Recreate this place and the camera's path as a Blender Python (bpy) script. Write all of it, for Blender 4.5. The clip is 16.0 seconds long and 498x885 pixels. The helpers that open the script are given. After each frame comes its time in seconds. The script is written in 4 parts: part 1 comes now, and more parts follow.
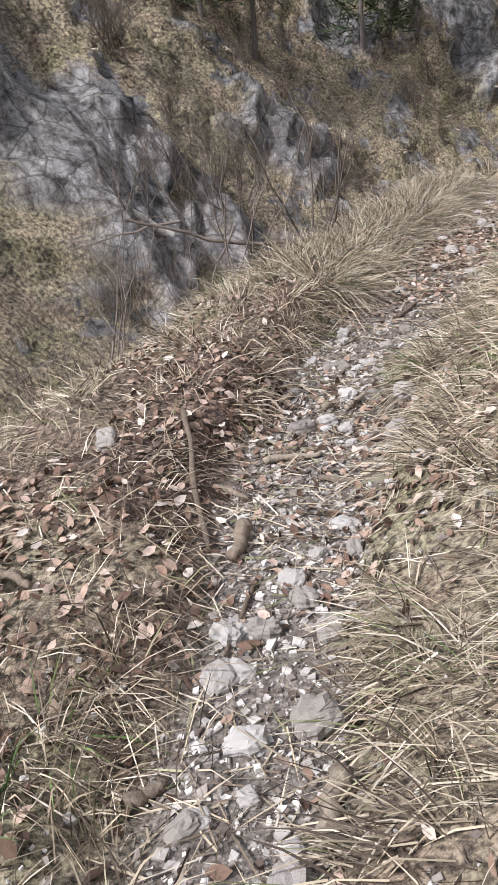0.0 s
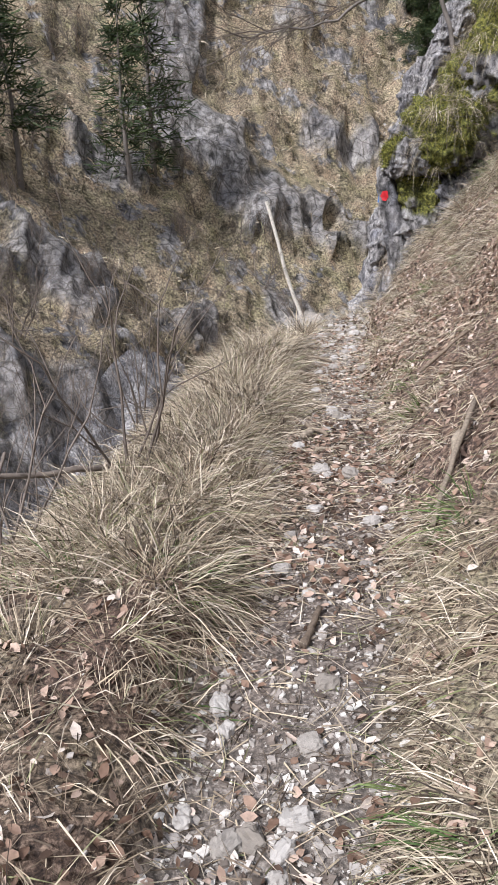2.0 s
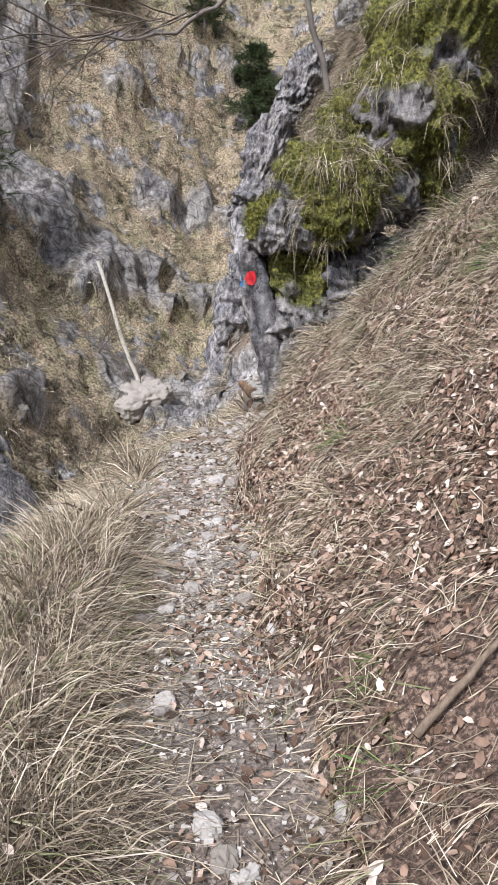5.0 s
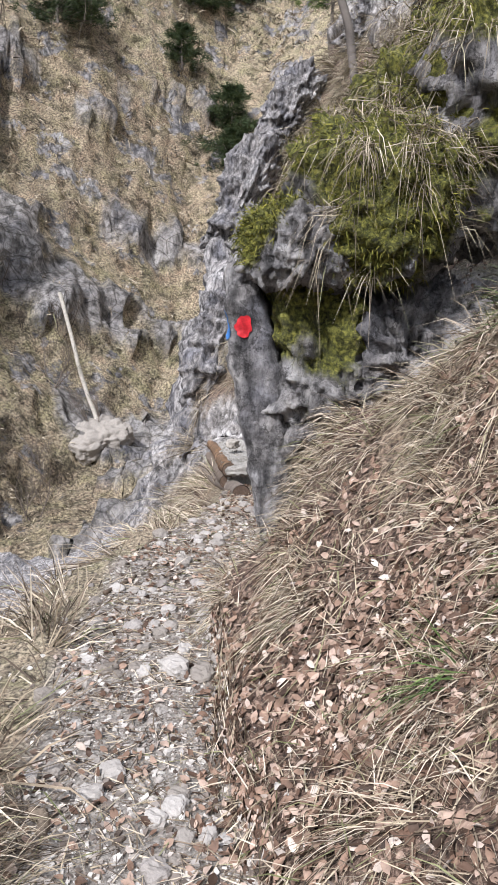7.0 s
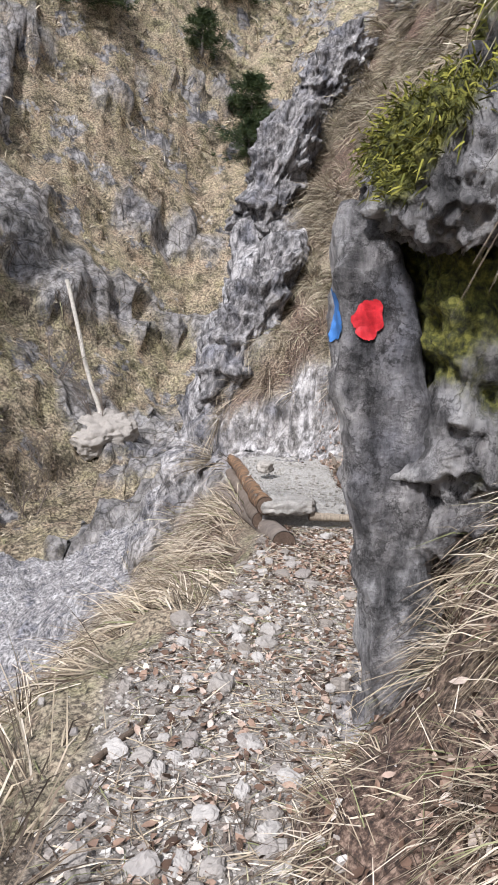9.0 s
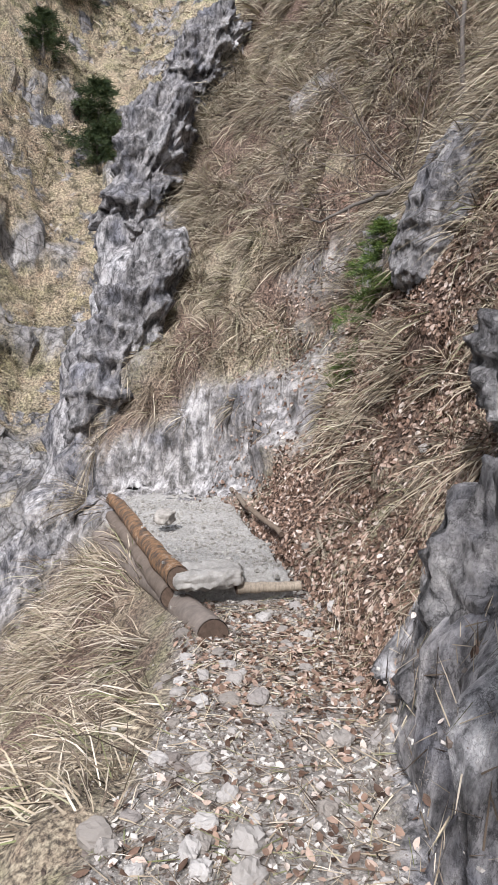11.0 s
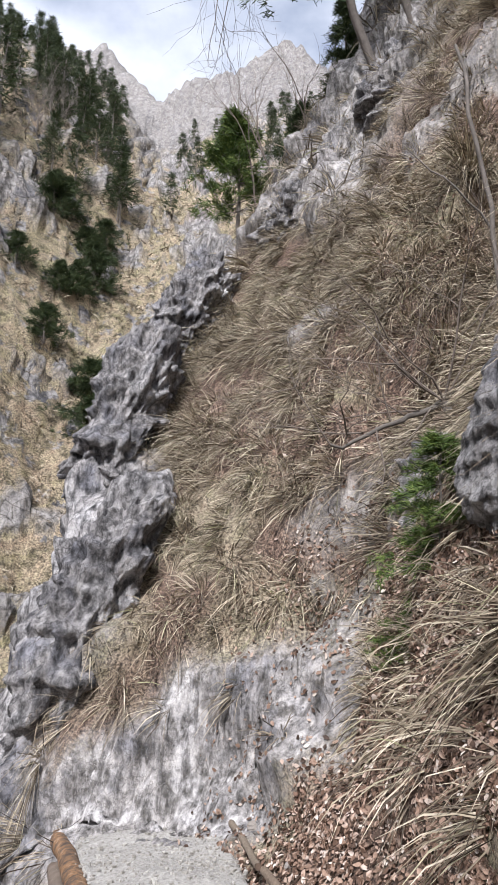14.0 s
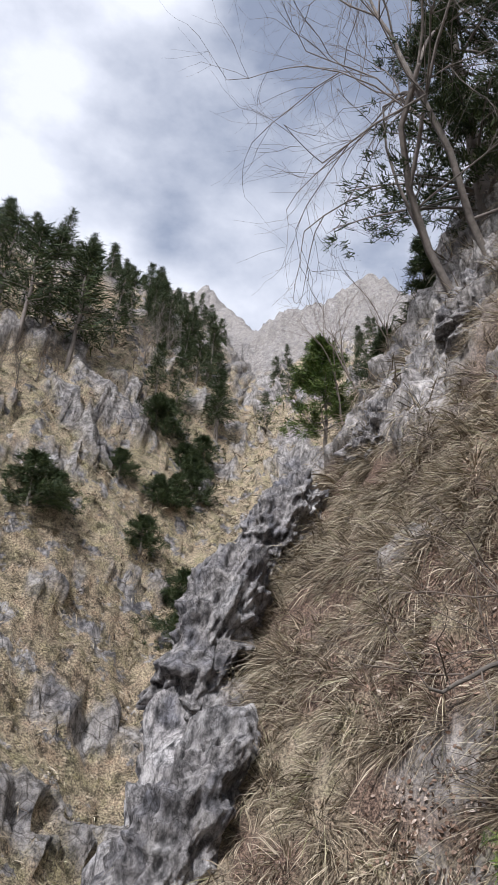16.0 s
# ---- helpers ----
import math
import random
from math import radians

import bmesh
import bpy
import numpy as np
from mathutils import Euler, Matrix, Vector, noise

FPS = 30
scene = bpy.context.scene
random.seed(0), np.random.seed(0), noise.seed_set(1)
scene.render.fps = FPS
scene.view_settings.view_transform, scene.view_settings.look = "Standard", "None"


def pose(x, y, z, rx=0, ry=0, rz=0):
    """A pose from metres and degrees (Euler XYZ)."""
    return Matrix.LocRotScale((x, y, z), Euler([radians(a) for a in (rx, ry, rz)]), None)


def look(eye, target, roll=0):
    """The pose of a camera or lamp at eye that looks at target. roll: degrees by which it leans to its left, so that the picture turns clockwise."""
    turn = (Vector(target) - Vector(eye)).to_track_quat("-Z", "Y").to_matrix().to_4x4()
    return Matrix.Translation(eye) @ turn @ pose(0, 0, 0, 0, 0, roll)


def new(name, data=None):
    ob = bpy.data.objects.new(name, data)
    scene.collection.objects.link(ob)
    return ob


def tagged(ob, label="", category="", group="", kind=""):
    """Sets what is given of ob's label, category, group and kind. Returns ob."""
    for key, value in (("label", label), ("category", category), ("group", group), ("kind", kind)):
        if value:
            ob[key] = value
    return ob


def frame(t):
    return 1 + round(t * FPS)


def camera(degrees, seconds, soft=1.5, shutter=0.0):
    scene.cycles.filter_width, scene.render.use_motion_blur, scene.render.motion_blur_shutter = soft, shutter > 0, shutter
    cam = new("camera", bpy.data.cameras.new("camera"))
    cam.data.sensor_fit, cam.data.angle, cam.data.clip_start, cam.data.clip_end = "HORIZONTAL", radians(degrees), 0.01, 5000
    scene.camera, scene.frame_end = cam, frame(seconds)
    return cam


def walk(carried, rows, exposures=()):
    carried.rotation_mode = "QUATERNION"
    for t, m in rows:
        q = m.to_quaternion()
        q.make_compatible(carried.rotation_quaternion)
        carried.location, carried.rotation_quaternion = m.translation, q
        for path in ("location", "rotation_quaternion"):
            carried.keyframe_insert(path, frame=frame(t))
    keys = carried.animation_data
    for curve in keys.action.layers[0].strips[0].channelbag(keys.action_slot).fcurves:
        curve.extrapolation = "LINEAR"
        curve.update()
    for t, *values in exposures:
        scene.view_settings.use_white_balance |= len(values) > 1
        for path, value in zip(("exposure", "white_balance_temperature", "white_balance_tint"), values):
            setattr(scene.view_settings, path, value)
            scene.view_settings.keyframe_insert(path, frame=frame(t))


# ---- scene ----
cam = camera(37.4, 16.0, soft=1.0)
PATH = [
    (0, (0.216, 0.098, 1.192), (0.11, 1.91, 0.352), -5.4),
    (0.5, (0.188, 0.55, 1.244), (0.156, 2.379, 0.436), -5.3),
    (1, (0.158, 0.992, 1.326), (0.275, 2.84, 0.572), -4.8),
    (1.5, (0.183, 1.48, 1.363), (0.472, 3.338, 0.681), -4.2),
    (2, (0.201, 1.989, 1.39), (0.69, 3.834, 0.792), -3.1),
    (2.5, (0.29, 2.479, 1.444), (1.075, 4.245, 0.926), -1.1),
    (3, (0.504, 2.942, 1.462), (1.331, 4.689, 0.947), -1.1),
    (3.5, (0.648, 3.397, 1.464), (1.504, 5.134, 0.967), -1.3),
    (4, (0.72, 3.856, 1.548), (1.631, 5.568, 1.06), -1.3),
    (4.5, (0.979, 4.316, 1.517), (1.895, 6.024, 1.024), -1.4),
    (4.7, (1.086, 4.485, 1.583), (1.999, 6.197, 1.098), -1.4),
    (6.8, (2.096, 6.54, 1.599), (3.027, 8.262, 1.19), 1.2),
    (7, (2.169, 6.746, 1.592), (3.179, 8.432, 1.222), 1.5),
    (7.5, (2.309, 7.143, 1.574), (3.324, 8.831, 1.225), 2.3),
    (8, (2.536, 7.579, 1.566), (3.482, 9.297, 1.172), 3.0),
    (8.2, (2.602, 7.746, 1.536), (3.551, 9.466, 1.159), 3.1),
    (10.3, (2.984, 9.267, 1.489), (4.156, 10.838, 1.088), 4.2),
    (10.5, (3.054, 9.399, 1.471), (4.262, 10.945, 1.083), 4.1),
    (11, (3.231, 9.703, 1.469), (4.545, 11.175, 1.142), 3.3),
    (11.5, (3.402, 10.037, 1.449), (4.815, 11.432, 1.21), 2.9),
    (12, (3.594, 10.313, 1.416), (4.941, 11.784, 1.268), 3.5),
    (12.5, (3.81, 10.522, 1.39), (5.262, 11.897, 1.344), 5.0),
    (13, (3.989, 10.707, 1.383), (5.413, 12.111, 1.401), 5.0),
    (13.5, (4.177, 10.897, 1.372), (5.531, 12.366, 1.461), 3.7),
    (14, (4.279, 11.07, 1.431), (5.59, 12.534, 1.804), 2.0),
    (14.1, (4.302, 11.081, 1.443), (5.6, 12.538, 1.879), 1.5),
    (14.5, (4.392, 11.083, 1.546), (5.598, 12.543, 2.188), 1.6),
    (15, (4.443, 11.145, 1.585), (5.534, 12.627, 2.368), 2.3),
    (15.5, (4.443, 11.163, 1.61), (5.461, 12.659, 2.461), 3.4),
    (16, (4.465, 11.183, 1.647), (5.448, 12.68, 2.537), 4.1),
]
walk(cam, [(t, look(eye, target, roll)) for t, eye, target, roll in PATH],
     [(0.0, 0.68, 6250, 13), (13.4, 0.68, 6250, 13), (14.6, 0.78, 6250, 13), (15.2, 0.56, 6300, 13), (16.0, 0.4, 6300, 13)])

# ---- sky and sun: bright broken overcast ----
SUN_EL, SUN_ROT = 44.0, 238.0
world = bpy.data.worlds.new("sky")
scene.world = world
world.use_nodes = True
wn, wl = world.node_tree.nodes, world.node_tree.links
wn.clear()
w_out, w_bg, w_mix = wn.new("ShaderNodeOutputWorld"), wn.new("ShaderNodeBackground"), wn.new("ShaderNodeMix")
w_sky, w_noise, w_ramp, w_co = wn.new("ShaderNodeTexSky"), wn.new("ShaderNodeTexNoise"), wn.new("ShaderNodeValToRGB"), wn.new("ShaderNodeTexCoord")
w_map = wn.new("ShaderNodeMapping")
w_sky.sky_type, w_sky.sun_disc = "NISHITA", False
w_sky.sun_elevation, w_sky.sun_rotation = radians(SUN_EL), radians(SUN_ROT)
w_noise.inputs["Scale"].default_value = 2.6
w_noise.inputs["Detail"].default_value = 7.0
w_noise.inputs["Roughness"].default_value = 0.52
w_map.inputs["Scale"].default_value = (1, 1, 1.7)
w_map.inputs["Location"].default_value = (0.35, 0.1, 0.3)
w_ramp.color_ramp.elements[0].position, w_ramp.color_ramp.elements[0].color = 0.36, (0.25, 0.25, 0.25, 1)
w_ramp.color_ramp.elements[1].position, w_ramp.color_ramp.elements[1].color = 0.56, (1, 1, 1, 1)
w_mix.data_type = "RGBA"
w_mix.inputs["B"].default_value = (7.2, 7.5, 8.1, 1)
w_bg.inputs["Strength"].default_value = 0.1
wl.new(w_co.outputs["Generated"], w_map.inputs["Vector"])
wl.new(w_map.outputs["Vector"], w_noise.inputs["Vector"])
wl.new(w_noise.outputs["Fac"], w_ramp.inputs["Fac"])
wl.new(w_ramp.outputs["Color"], w_mix.inputs["Factor"])
wl.new(w_sky.outputs["Color"], w_mix.inputs["A"])
wl.new(w_mix.outputs["Result"], w_bg.inputs["Color"])
wl.new(w_bg.outputs["Background"], w_out.inputs["Surface"])
sun = new("sun", bpy.data.lights.new("sun", "SUN"))
sun.data.energy, sun.data.angle, sun.data.color = 3.4, radians(5), (1.0, 0.985, 0.97)
sun_az = radians(SUN_ROT)
sun.matrix_world = look((0, 0, 60), (-math.sin(sun_az), -math.cos(sun_az), 60 - math.tan(radians(SUN_EL))))


# ---- numbers of the land: a runs along the trail, r to its right ----
TURN = radians(33)
DX, DY, RX, RY = math.sin(TURN), math.cos(TURN), math.cos(TURN), -math.sin(TURN)


def xy(a, r):
    return a * DX + r * RX, a * DY + r * RY


def ar(x, y):
    return x * DX + y * DY, x * RX + y * RY


def hashed(ix, iy, iz, seed):
    h = (ix * 374761393 + iy * 668265263 + iz * 1274126177 + seed * 974711) & 0x7FFFFFFF
    h = ((h ^ (h >> 13)) * 1103515245) & 0x7FFFFFFF
    h = ((h ^ (h >> 16)) * 12345677) & 0x7FFFFFFF
    return ((h ^ (h >> 15)) & 0xFFFFFF) / float(0xFFFFFF)


def vnoise(x, y, z, seed=0):
    """Smooth value noise, -1 to 1."""
    x, y, z = np.broadcast_arrays(np.asarray(x, float), np.asarray(y, float), np.asarray(z, float))
    fx, fy, fz = np.floor(x), np.floor(y), np.floor(z)
    ix, iy, iz = fx.astype(np.int64), fy.astype(np.int64), fz.astype(np.int64)
    tx, ty, tz = x - fx, y - fy, z - fz
    tx, ty, tz = (q * q * (3 - 2 * q) for q in (tx, ty, tz))
    out = 0
    for i in (0, 1):
        for j in (0, 1):
            for k in (0, 1):
                w = (tx if i else 1 - tx) * (ty if j else 1 - ty) * (tz if k else 1 - tz)
                out = out + w * hashed(ix + i, iy + j, iz + k, seed)
    return out * 2 - 1


def fbm(x, y, z, octaves=4, seed=0, gain=0.5):
    total, amp = 0, 1.0
    for o in range(octaves):
        total = total + amp * vnoise(x * 2 ** o + 7.3 * o, y * 2 ** o - 3.1 * o, z * 2 ** o + 1.7 * o, seed + o)
        amp *= gain
    return total


def ridged(x, y, z, octaves=4, seed=0):
    total, amp = 0, 1.0
    for o in range(octaves):
        total = total + amp * (1 - 2 * np.abs(vnoise(x * 2 ** o + 5.1 * o, y * 2 ** o, z * 2 ** o, seed + o)))
        amp *= 0.5
    return total


def ease(q):
    q = np.clip(q, 0, 1)
    return q * q * (3 - 2 * q)


def soft_max(p, q, k):
    return (p + q + np.sqrt((p - q) ** 2 + k * k)) / 2


def curve(a, xs, ys):
    """Rounded interpolation."""
    return (np.interp(a - 0.4, xs, ys) + np.interp(a, xs, ys) + np.interp(a + 0.4, xs, ys)) / 3


def trail_r(a):
    return curve(a, [-6, 0, 0.87, 1.67, 2.57, 3.5, 5, 5.75, 7.3, 9, 9.8, 10.8, 11.6, 12.5, 13.2, 14, 18], [3.4, 0.0, -0.47, -0.85, -1.22, -1.4, -1.57, -1.69, -2.0, -2.3, -2.43, -2.46, -2.3, -2.02, -1.9, -1.88, -2.2])


def trail_z(a):
    return curve(a, [-6, 0, 2, 3.5, 5, 7.5, 9.3, 11, 13.8, 17.5], [-0.2, -0.03, -0.03, 0.02, 0.1, 0.03, 0.0, -0.06, -0.13, -0.5])


def half(a):
    return np.interp(a, [0, 1, 2.5, 5, 9, 12, 13.5, 14.2, 17.5], [0.16, 0.17, 0.23, 0.28, 0.3, 0.42, 0.38, 0.36, 0.4])


def far_land(a, r):
    axis = np.interp(a, [40, 110, 400], [-12.0, -2, 0])
    floor = np.interp(a, [-60, 10, 50, 66, 110, 300, 650, 1000], [-14, -9, -8, 1, 50, 180, 405, 450])
    d = r - axis
    wob = 2.0 * fbm(a * 0.06, r * 0.06, 0, 3, 50)
    left = np.maximum(0, -d - 2.0 + wob)
    right = np.maximum(0, d - 2.0 - wob)
    side = np.interp(left, [0, 25, 60, 600], [0, 27, 38, 80]) + np.interp(right, [0, 30, 80, 600], [0, 20, 32, 60])
    return floor + side


def near_land(a, r):
    u = r - trail_r(a)
    zt = trail_z(a)
    v = np.maximum(0, -u - half(a))
    w = np.maximum(0, u - half(a) - 0.16 * ease((a - 10.1) / 0.4) * ease((13.2 - a) / 0.6))
    berm_h = np.interp(a, [0, 2, 8, 9.5], [0.06, 0.16, 0.14, 0.02])
    fall_at = np.interp(a, [0, 4, 8, 9.5, 12, 13.2, 14.2], [1.1, 0.75, 0.6, 0.4, 0.25, 0.02, 0.0])
    fall = soft_max(v - fall_at, 0, 0.2) - 0.03
    left = berm_h * ease(v / 0.3) - fall * np.interp(a, [0, 6, 12, 14], [0.85, 0.95, 1.2, 1.5])
    slope = np.interp(a, [-6, 0, 4, 6, 8, 9.4, 10.2, 10.6, 12.2, 13.0, 14.0, 17], [0.5, 0.5, 0.62, 0.72, 0.85, 1.1, 1.8, 2.6, 2.2, 1.3, 0.8, 0.8])
    bank = slope * w + 0.08 * ease(w / 0.2)
    bank = bank + np.interp(a, [9.5, 10.5, 12, 13, 14, 15.2, 16, 17], [0, 0, 0, 1.0, 2.8, 2.8, 1.8, 1.8]) * soft_max(w - 0.5, 0, 0.15)
    bank = bank - np.interp(a, [9.5, 10.2, 12.2, 13.2], [0.2, 0.85, 0.7, 0.3]) * np.maximum(0, bank - np.interp(a, [9, 10, 12, 13], [3, 1.1, 1.2, 3.0]))
    # steep rock and grass face at the end of the platform
    edge = 22.3 + 0.2 * np.maximum(r + 0.55, 0)
    aa = np.minimum(a, edge)
    q = r + 0.55
    face = np.interp(q, [-2.5, -1.5, -0.5, 0.34, 0.95, 3.0, 9.0], [-0.3, 0.6, 1.85, 3.6, 4.7, 9.6, 15.0]) + 0.9 * (aa - 17.45)
    face = face - 1.0 * np.maximum(0, a - edge)
    cut = np.interp(aa, [17, 18, 20.3, 20.8, 21.4, 22.2], [-2.9, -3.05, -3.0, -2.65, -2.3, -1.7])
    face = face - 3.0 * np.maximum(0, cut - r)
    toe = 17.25 - 0.6 * (r + 1.65)
    front = zt + 3.2 * (a - toe)
    face = np.minimum(face, front)
    return zt + left + np.maximum(0, soft_max(bank, face - zt - left, 0.2) - 0.05), face, u


def land(a, r):
    """Height of the ground, and how far across the trail each place is."""
    near, face, u = near_land(a, r)
    beyond = np.maximum(0, a - 18.2)
    near = np.where(r < -2.6, near - 0.7 * beyond * ease((-2.6 - r) / 1.0), near)
    near = near - 1.2 * np.maximum(0, a - 25.0)
    return soft_max(near, far_land(a, r), 0.8), face, u


# ---- materials ----
def material(name):
    m = bpy.data.materials.new(name)
    m.use_nodes = True
    n = m.node_tree.nodes
    return m, n, m.node_tree.links, n["Principled BSDF"]


def ramp_node(n, stops):
    node = n.new("ShaderNodeValToRGB")
    e = node.color_ramp.elements
    while len(e) < len(stops):
        e.new(0.5)
    for el, (p, c) in zip(e, stops):
        el.position, el.color = p, (*c, 1)
    return node


def noise_node(n, l, scale, detail=5, rough=0.6, co=None):
    node = n.new("ShaderNodeTexNoise")
    node.inputs["Scale"].default_value, node.inputs["Detail"].default_value, node.inputs["Roughness"].default_value = scale, detail, rough
    if co:
        l.new(co, node.inputs["Vector"])
    return node


def mixed(n, l, fac, a, b, blend="MIX"):
    node = n.new("ShaderNodeMix")
    node.data_type, node.blend_type = "RGBA", blend
    for sock, v in ((node.inputs["Factor"], fac), (node.inputs["A"], a), (node.inputs["B"], b)):
        if isinstance(v, tuple):
            sock.default_value = (*v, 1)
        elif isinstance(v, (int, float)):
            sock.default_value = v
        else:
            l.new(v, sock)
    return node.outputs["Result"]


def bumped(n, l, bsdf, height, strength, distance):
    b = n.new("ShaderNodeBump")
    b.inputs["Strength"].default_value, b.inputs["Distance"].default_value = strength, distance
    l.new(height, b.inputs["Height"])
    l.new(b.outputs["Normal"], bsdf.inputs["Normal"])


def rock_colour(n, l, co, scale):
    """Grey limestone: pale and dark patches, steep seams, cracks of two sizes, brown stains; crevice shade is put into
    the darkest tones.
    """
    big, mid = noise_node(n, l, 1.1 * scale, 6, 0.62, co), noise_node(n, l, 5 * scale, 13, 0.72, co)
    seam_map = n.new("ShaderNodeMapping")
    seam_map.inputs["Rotation"].default_value = (0.25, 0.35, 0.3)
    seam_map.inputs["Scale"].default_value = (1.0, 1.0, 0.28)
    l.new(co, seam_map.inputs["Vector"])
    seam = noise_node(n, l, 7 * scale, 9, 0.68, seam_map.outputs["Vector"])
    # the near-black end paints shade into hollows of the noise that also drives the bump
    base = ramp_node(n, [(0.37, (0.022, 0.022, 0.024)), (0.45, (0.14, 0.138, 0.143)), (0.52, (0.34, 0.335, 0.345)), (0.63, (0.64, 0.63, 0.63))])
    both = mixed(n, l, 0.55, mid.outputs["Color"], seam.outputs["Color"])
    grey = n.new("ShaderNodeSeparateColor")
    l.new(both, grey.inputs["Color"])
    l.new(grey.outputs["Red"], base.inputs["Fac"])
    tone = ramp_node(n, [(0.35, (0.5, 0.5, 0.54)), (0.5, (0.92, 0.88, 0.84)), (0.64, (1.25, 1.23, 1.2))])
    l.new(big.outputs["Fac"], tone.inputs["Fac"])
    col = mixed(n, l, 1.0, base.outputs["Color"], tone.outputs["Color"], "MULTIPLY")
    warp = mixed(n, l, 0.3, co, mid.outputs["Color"], "ADD")
    vor = None
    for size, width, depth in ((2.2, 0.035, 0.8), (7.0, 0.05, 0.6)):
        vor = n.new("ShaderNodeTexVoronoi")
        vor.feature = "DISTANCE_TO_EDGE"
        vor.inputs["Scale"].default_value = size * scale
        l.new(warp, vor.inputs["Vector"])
        # crack lines multiplied dark, the shade inside them painted into the colour
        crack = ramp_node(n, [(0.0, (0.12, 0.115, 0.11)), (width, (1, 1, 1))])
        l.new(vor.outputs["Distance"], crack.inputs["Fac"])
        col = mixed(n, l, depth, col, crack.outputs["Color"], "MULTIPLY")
    return col, mid, vor


def ground_material(name, scale, fine, outcrop=False):
    m, n, l, bsdf = material(name)
    co = n.new("ShaderNodeTexCoord").outputs["Object"]
    att = n.new("ShaderNodeAttribute")
    att.attribute_name = "cover"
    sep = n.new("ShaderNodeSeparateColor")
    l.new(att.outputs["Color"], sep.inputs["Color"])
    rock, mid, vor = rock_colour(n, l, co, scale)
    # dry grass and litter
    g1, g2 = noise_node(n, l, 2.2 * scale, 6, 0.65, co), noise_node(n, l, fine, 6, 0.75, co)
    grass = ramp_node(n, [(0.36, (0.025, 0.02, 0.015)), (0.45, (0.13, 0.105, 0.075)), (0.53, (0.3, 0.25, 0.175)), (0.64, (0.5, 0.43, 0.31))])
    l.new(g2.outputs["Fac"], grass.inputs["Fac"])
    hue = ramp_node(n, [(0.38, (0.8, 0.85, 0.72)), (0.52, (1, 1, 1)), (0.66, (0.95, 0.86, 0.85))])
    l.new(g1.outputs["Fac"], hue.inputs["Fac"])
    grass_c = mixed(n, l, 1.0, grass.outputs["Color"], hue.outputs["Color"], "MULTIPLY")
    soil = ramp_node(n, [(0.36, (0.02, 0.014, 0.011)), (0.5, (0.1, 0.072, 0.058)), (0.64, (0.33, 0.28, 0.24))])
    l.new(g2.outputs["Fac"], soil.inputs["Fac"])
    litter = ramp_node(n, [(0.37, (0.015, 0.01, 0.008)), (0.5, (0.1, 0.062, 0.045)), (0.62, (0.34, 0.24, 0.18))])
    l.new(g2.outputs["Fac"], litter.inputs["Fac"])
    gravel = ramp_node(n, [(0.3, (0.16, 0.14, 0.12)), (0.5, (0.42, 0.4, 0.36)), (0.7, (0.62, 0.6, 0.56))])
    l.new(g2.outputs["Fac"], gravel.inputs["Fac"])
    col = mixed(n, l, sep.outputs["Green"], grass_c, soil.outputs["Color"])
    col = mixed(n, l, sep.outputs["Blue"], col, litter.outputs["Color"])
    col = mixed(n, l, att.outputs["Alpha"], gravel.outputs["Color"], col)
    bare_rock = sep.outputs["Red"]
    if outcrop:
        # small broken outcrops and dark brush between the large ones
        o1 = noise_node(n, l, 0.3, 9, 0.68, co)
        o2 = ramp_node(n, [(0.555, (0, 0, 0)), (0.585, (1, 1, 1))])
        l.new(o1.outputs["Fac"], o2.inputs["Fac"])
        bare_rock = mixed(n, l, 1.0, bare_rock, o2.outputs["Color"], "LIGHTEN")
        b1 = noise_node(n, l, 0.75, 9, 0.72, co)
        b2 = ramp_node(n, [(0.4, (0.5, 0.5, 0.44)), (0.47, (1.38, 1.38, 1.34)), (0.6, (1.75, 1.72, 1.65))])
        l.new(b1.outputs["Fac"], b2.inputs["Fac"])
        col = mixed(n, l, 1.0, col, b2.outputs["Color"], "MULTIPLY")
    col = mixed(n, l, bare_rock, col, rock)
    l.new(col, bsdf.inputs["Base Color"])
    bsdf.inputs["Roughness"].default_value = 0.9
    h = n.new("ShaderNodeMath")
    h.operation = "ADD"
    l.new(g2.outputs["Fac"], h.inputs[0])
    l.new(mid.outputs["Fac"], h.inputs[1])
    bumped(n, l, bsdf, h.outputs[0], 0.9, 0.5 / fine if fine > 8 else 0.25)
    return m


def varied(name, stops, rough=0.85, scale=8.0, island=True, stretch=None, bump=0.3, gloss=0.3):
    """A material whose pieces each take their own colour from a ramp, with grain on top."""
    m, n, l, bsdf = material(name)
    geo = n.new("ShaderNodeNewGeometry") if island else n.new("ShaderNodeObjectInfo")
    ramp = ramp_node(n, stops)
    l.new(geo.outputs["Random Per Island" if island else "Random"], ramp.inputs["Fac"])
    co = n.new("ShaderNodeTexCoord").outputs["Object"]
    if stretch:
        mp = n.new("ShaderNodeMapping")
        mp.inputs["Scale"].default_value = stretch
        l.new(co, mp.inputs["Vector"])
        co = mp.outputs["Vector"]
    grain = noise_node(n, l, scale, 5, 0.7, co)
    tone = ramp_node(n, [(0.3, (0.6, 0.6, 0.6)), (0.7, (1.25, 1.25, 1.25))])
    l.new(grain.outputs["Fac"], tone.inputs["Fac"])
    l.new(mixed(n, l, 1.0, ramp.outputs["Color"], tone.outputs["Color"], "MULTIPLY"), bsdf.inputs["Base Color"])
    bsdf.inputs["Roughness"].default_value = rough
    bsdf.inputs["Specular IOR Level"].default_value = gloss
    if bump:
        bumped(n, l, bsdf, grain.outputs["Fac"], bump, 0.02)
    return m


MAT_GROUND = ground_material("trail_ground", 2.0, 48.0)
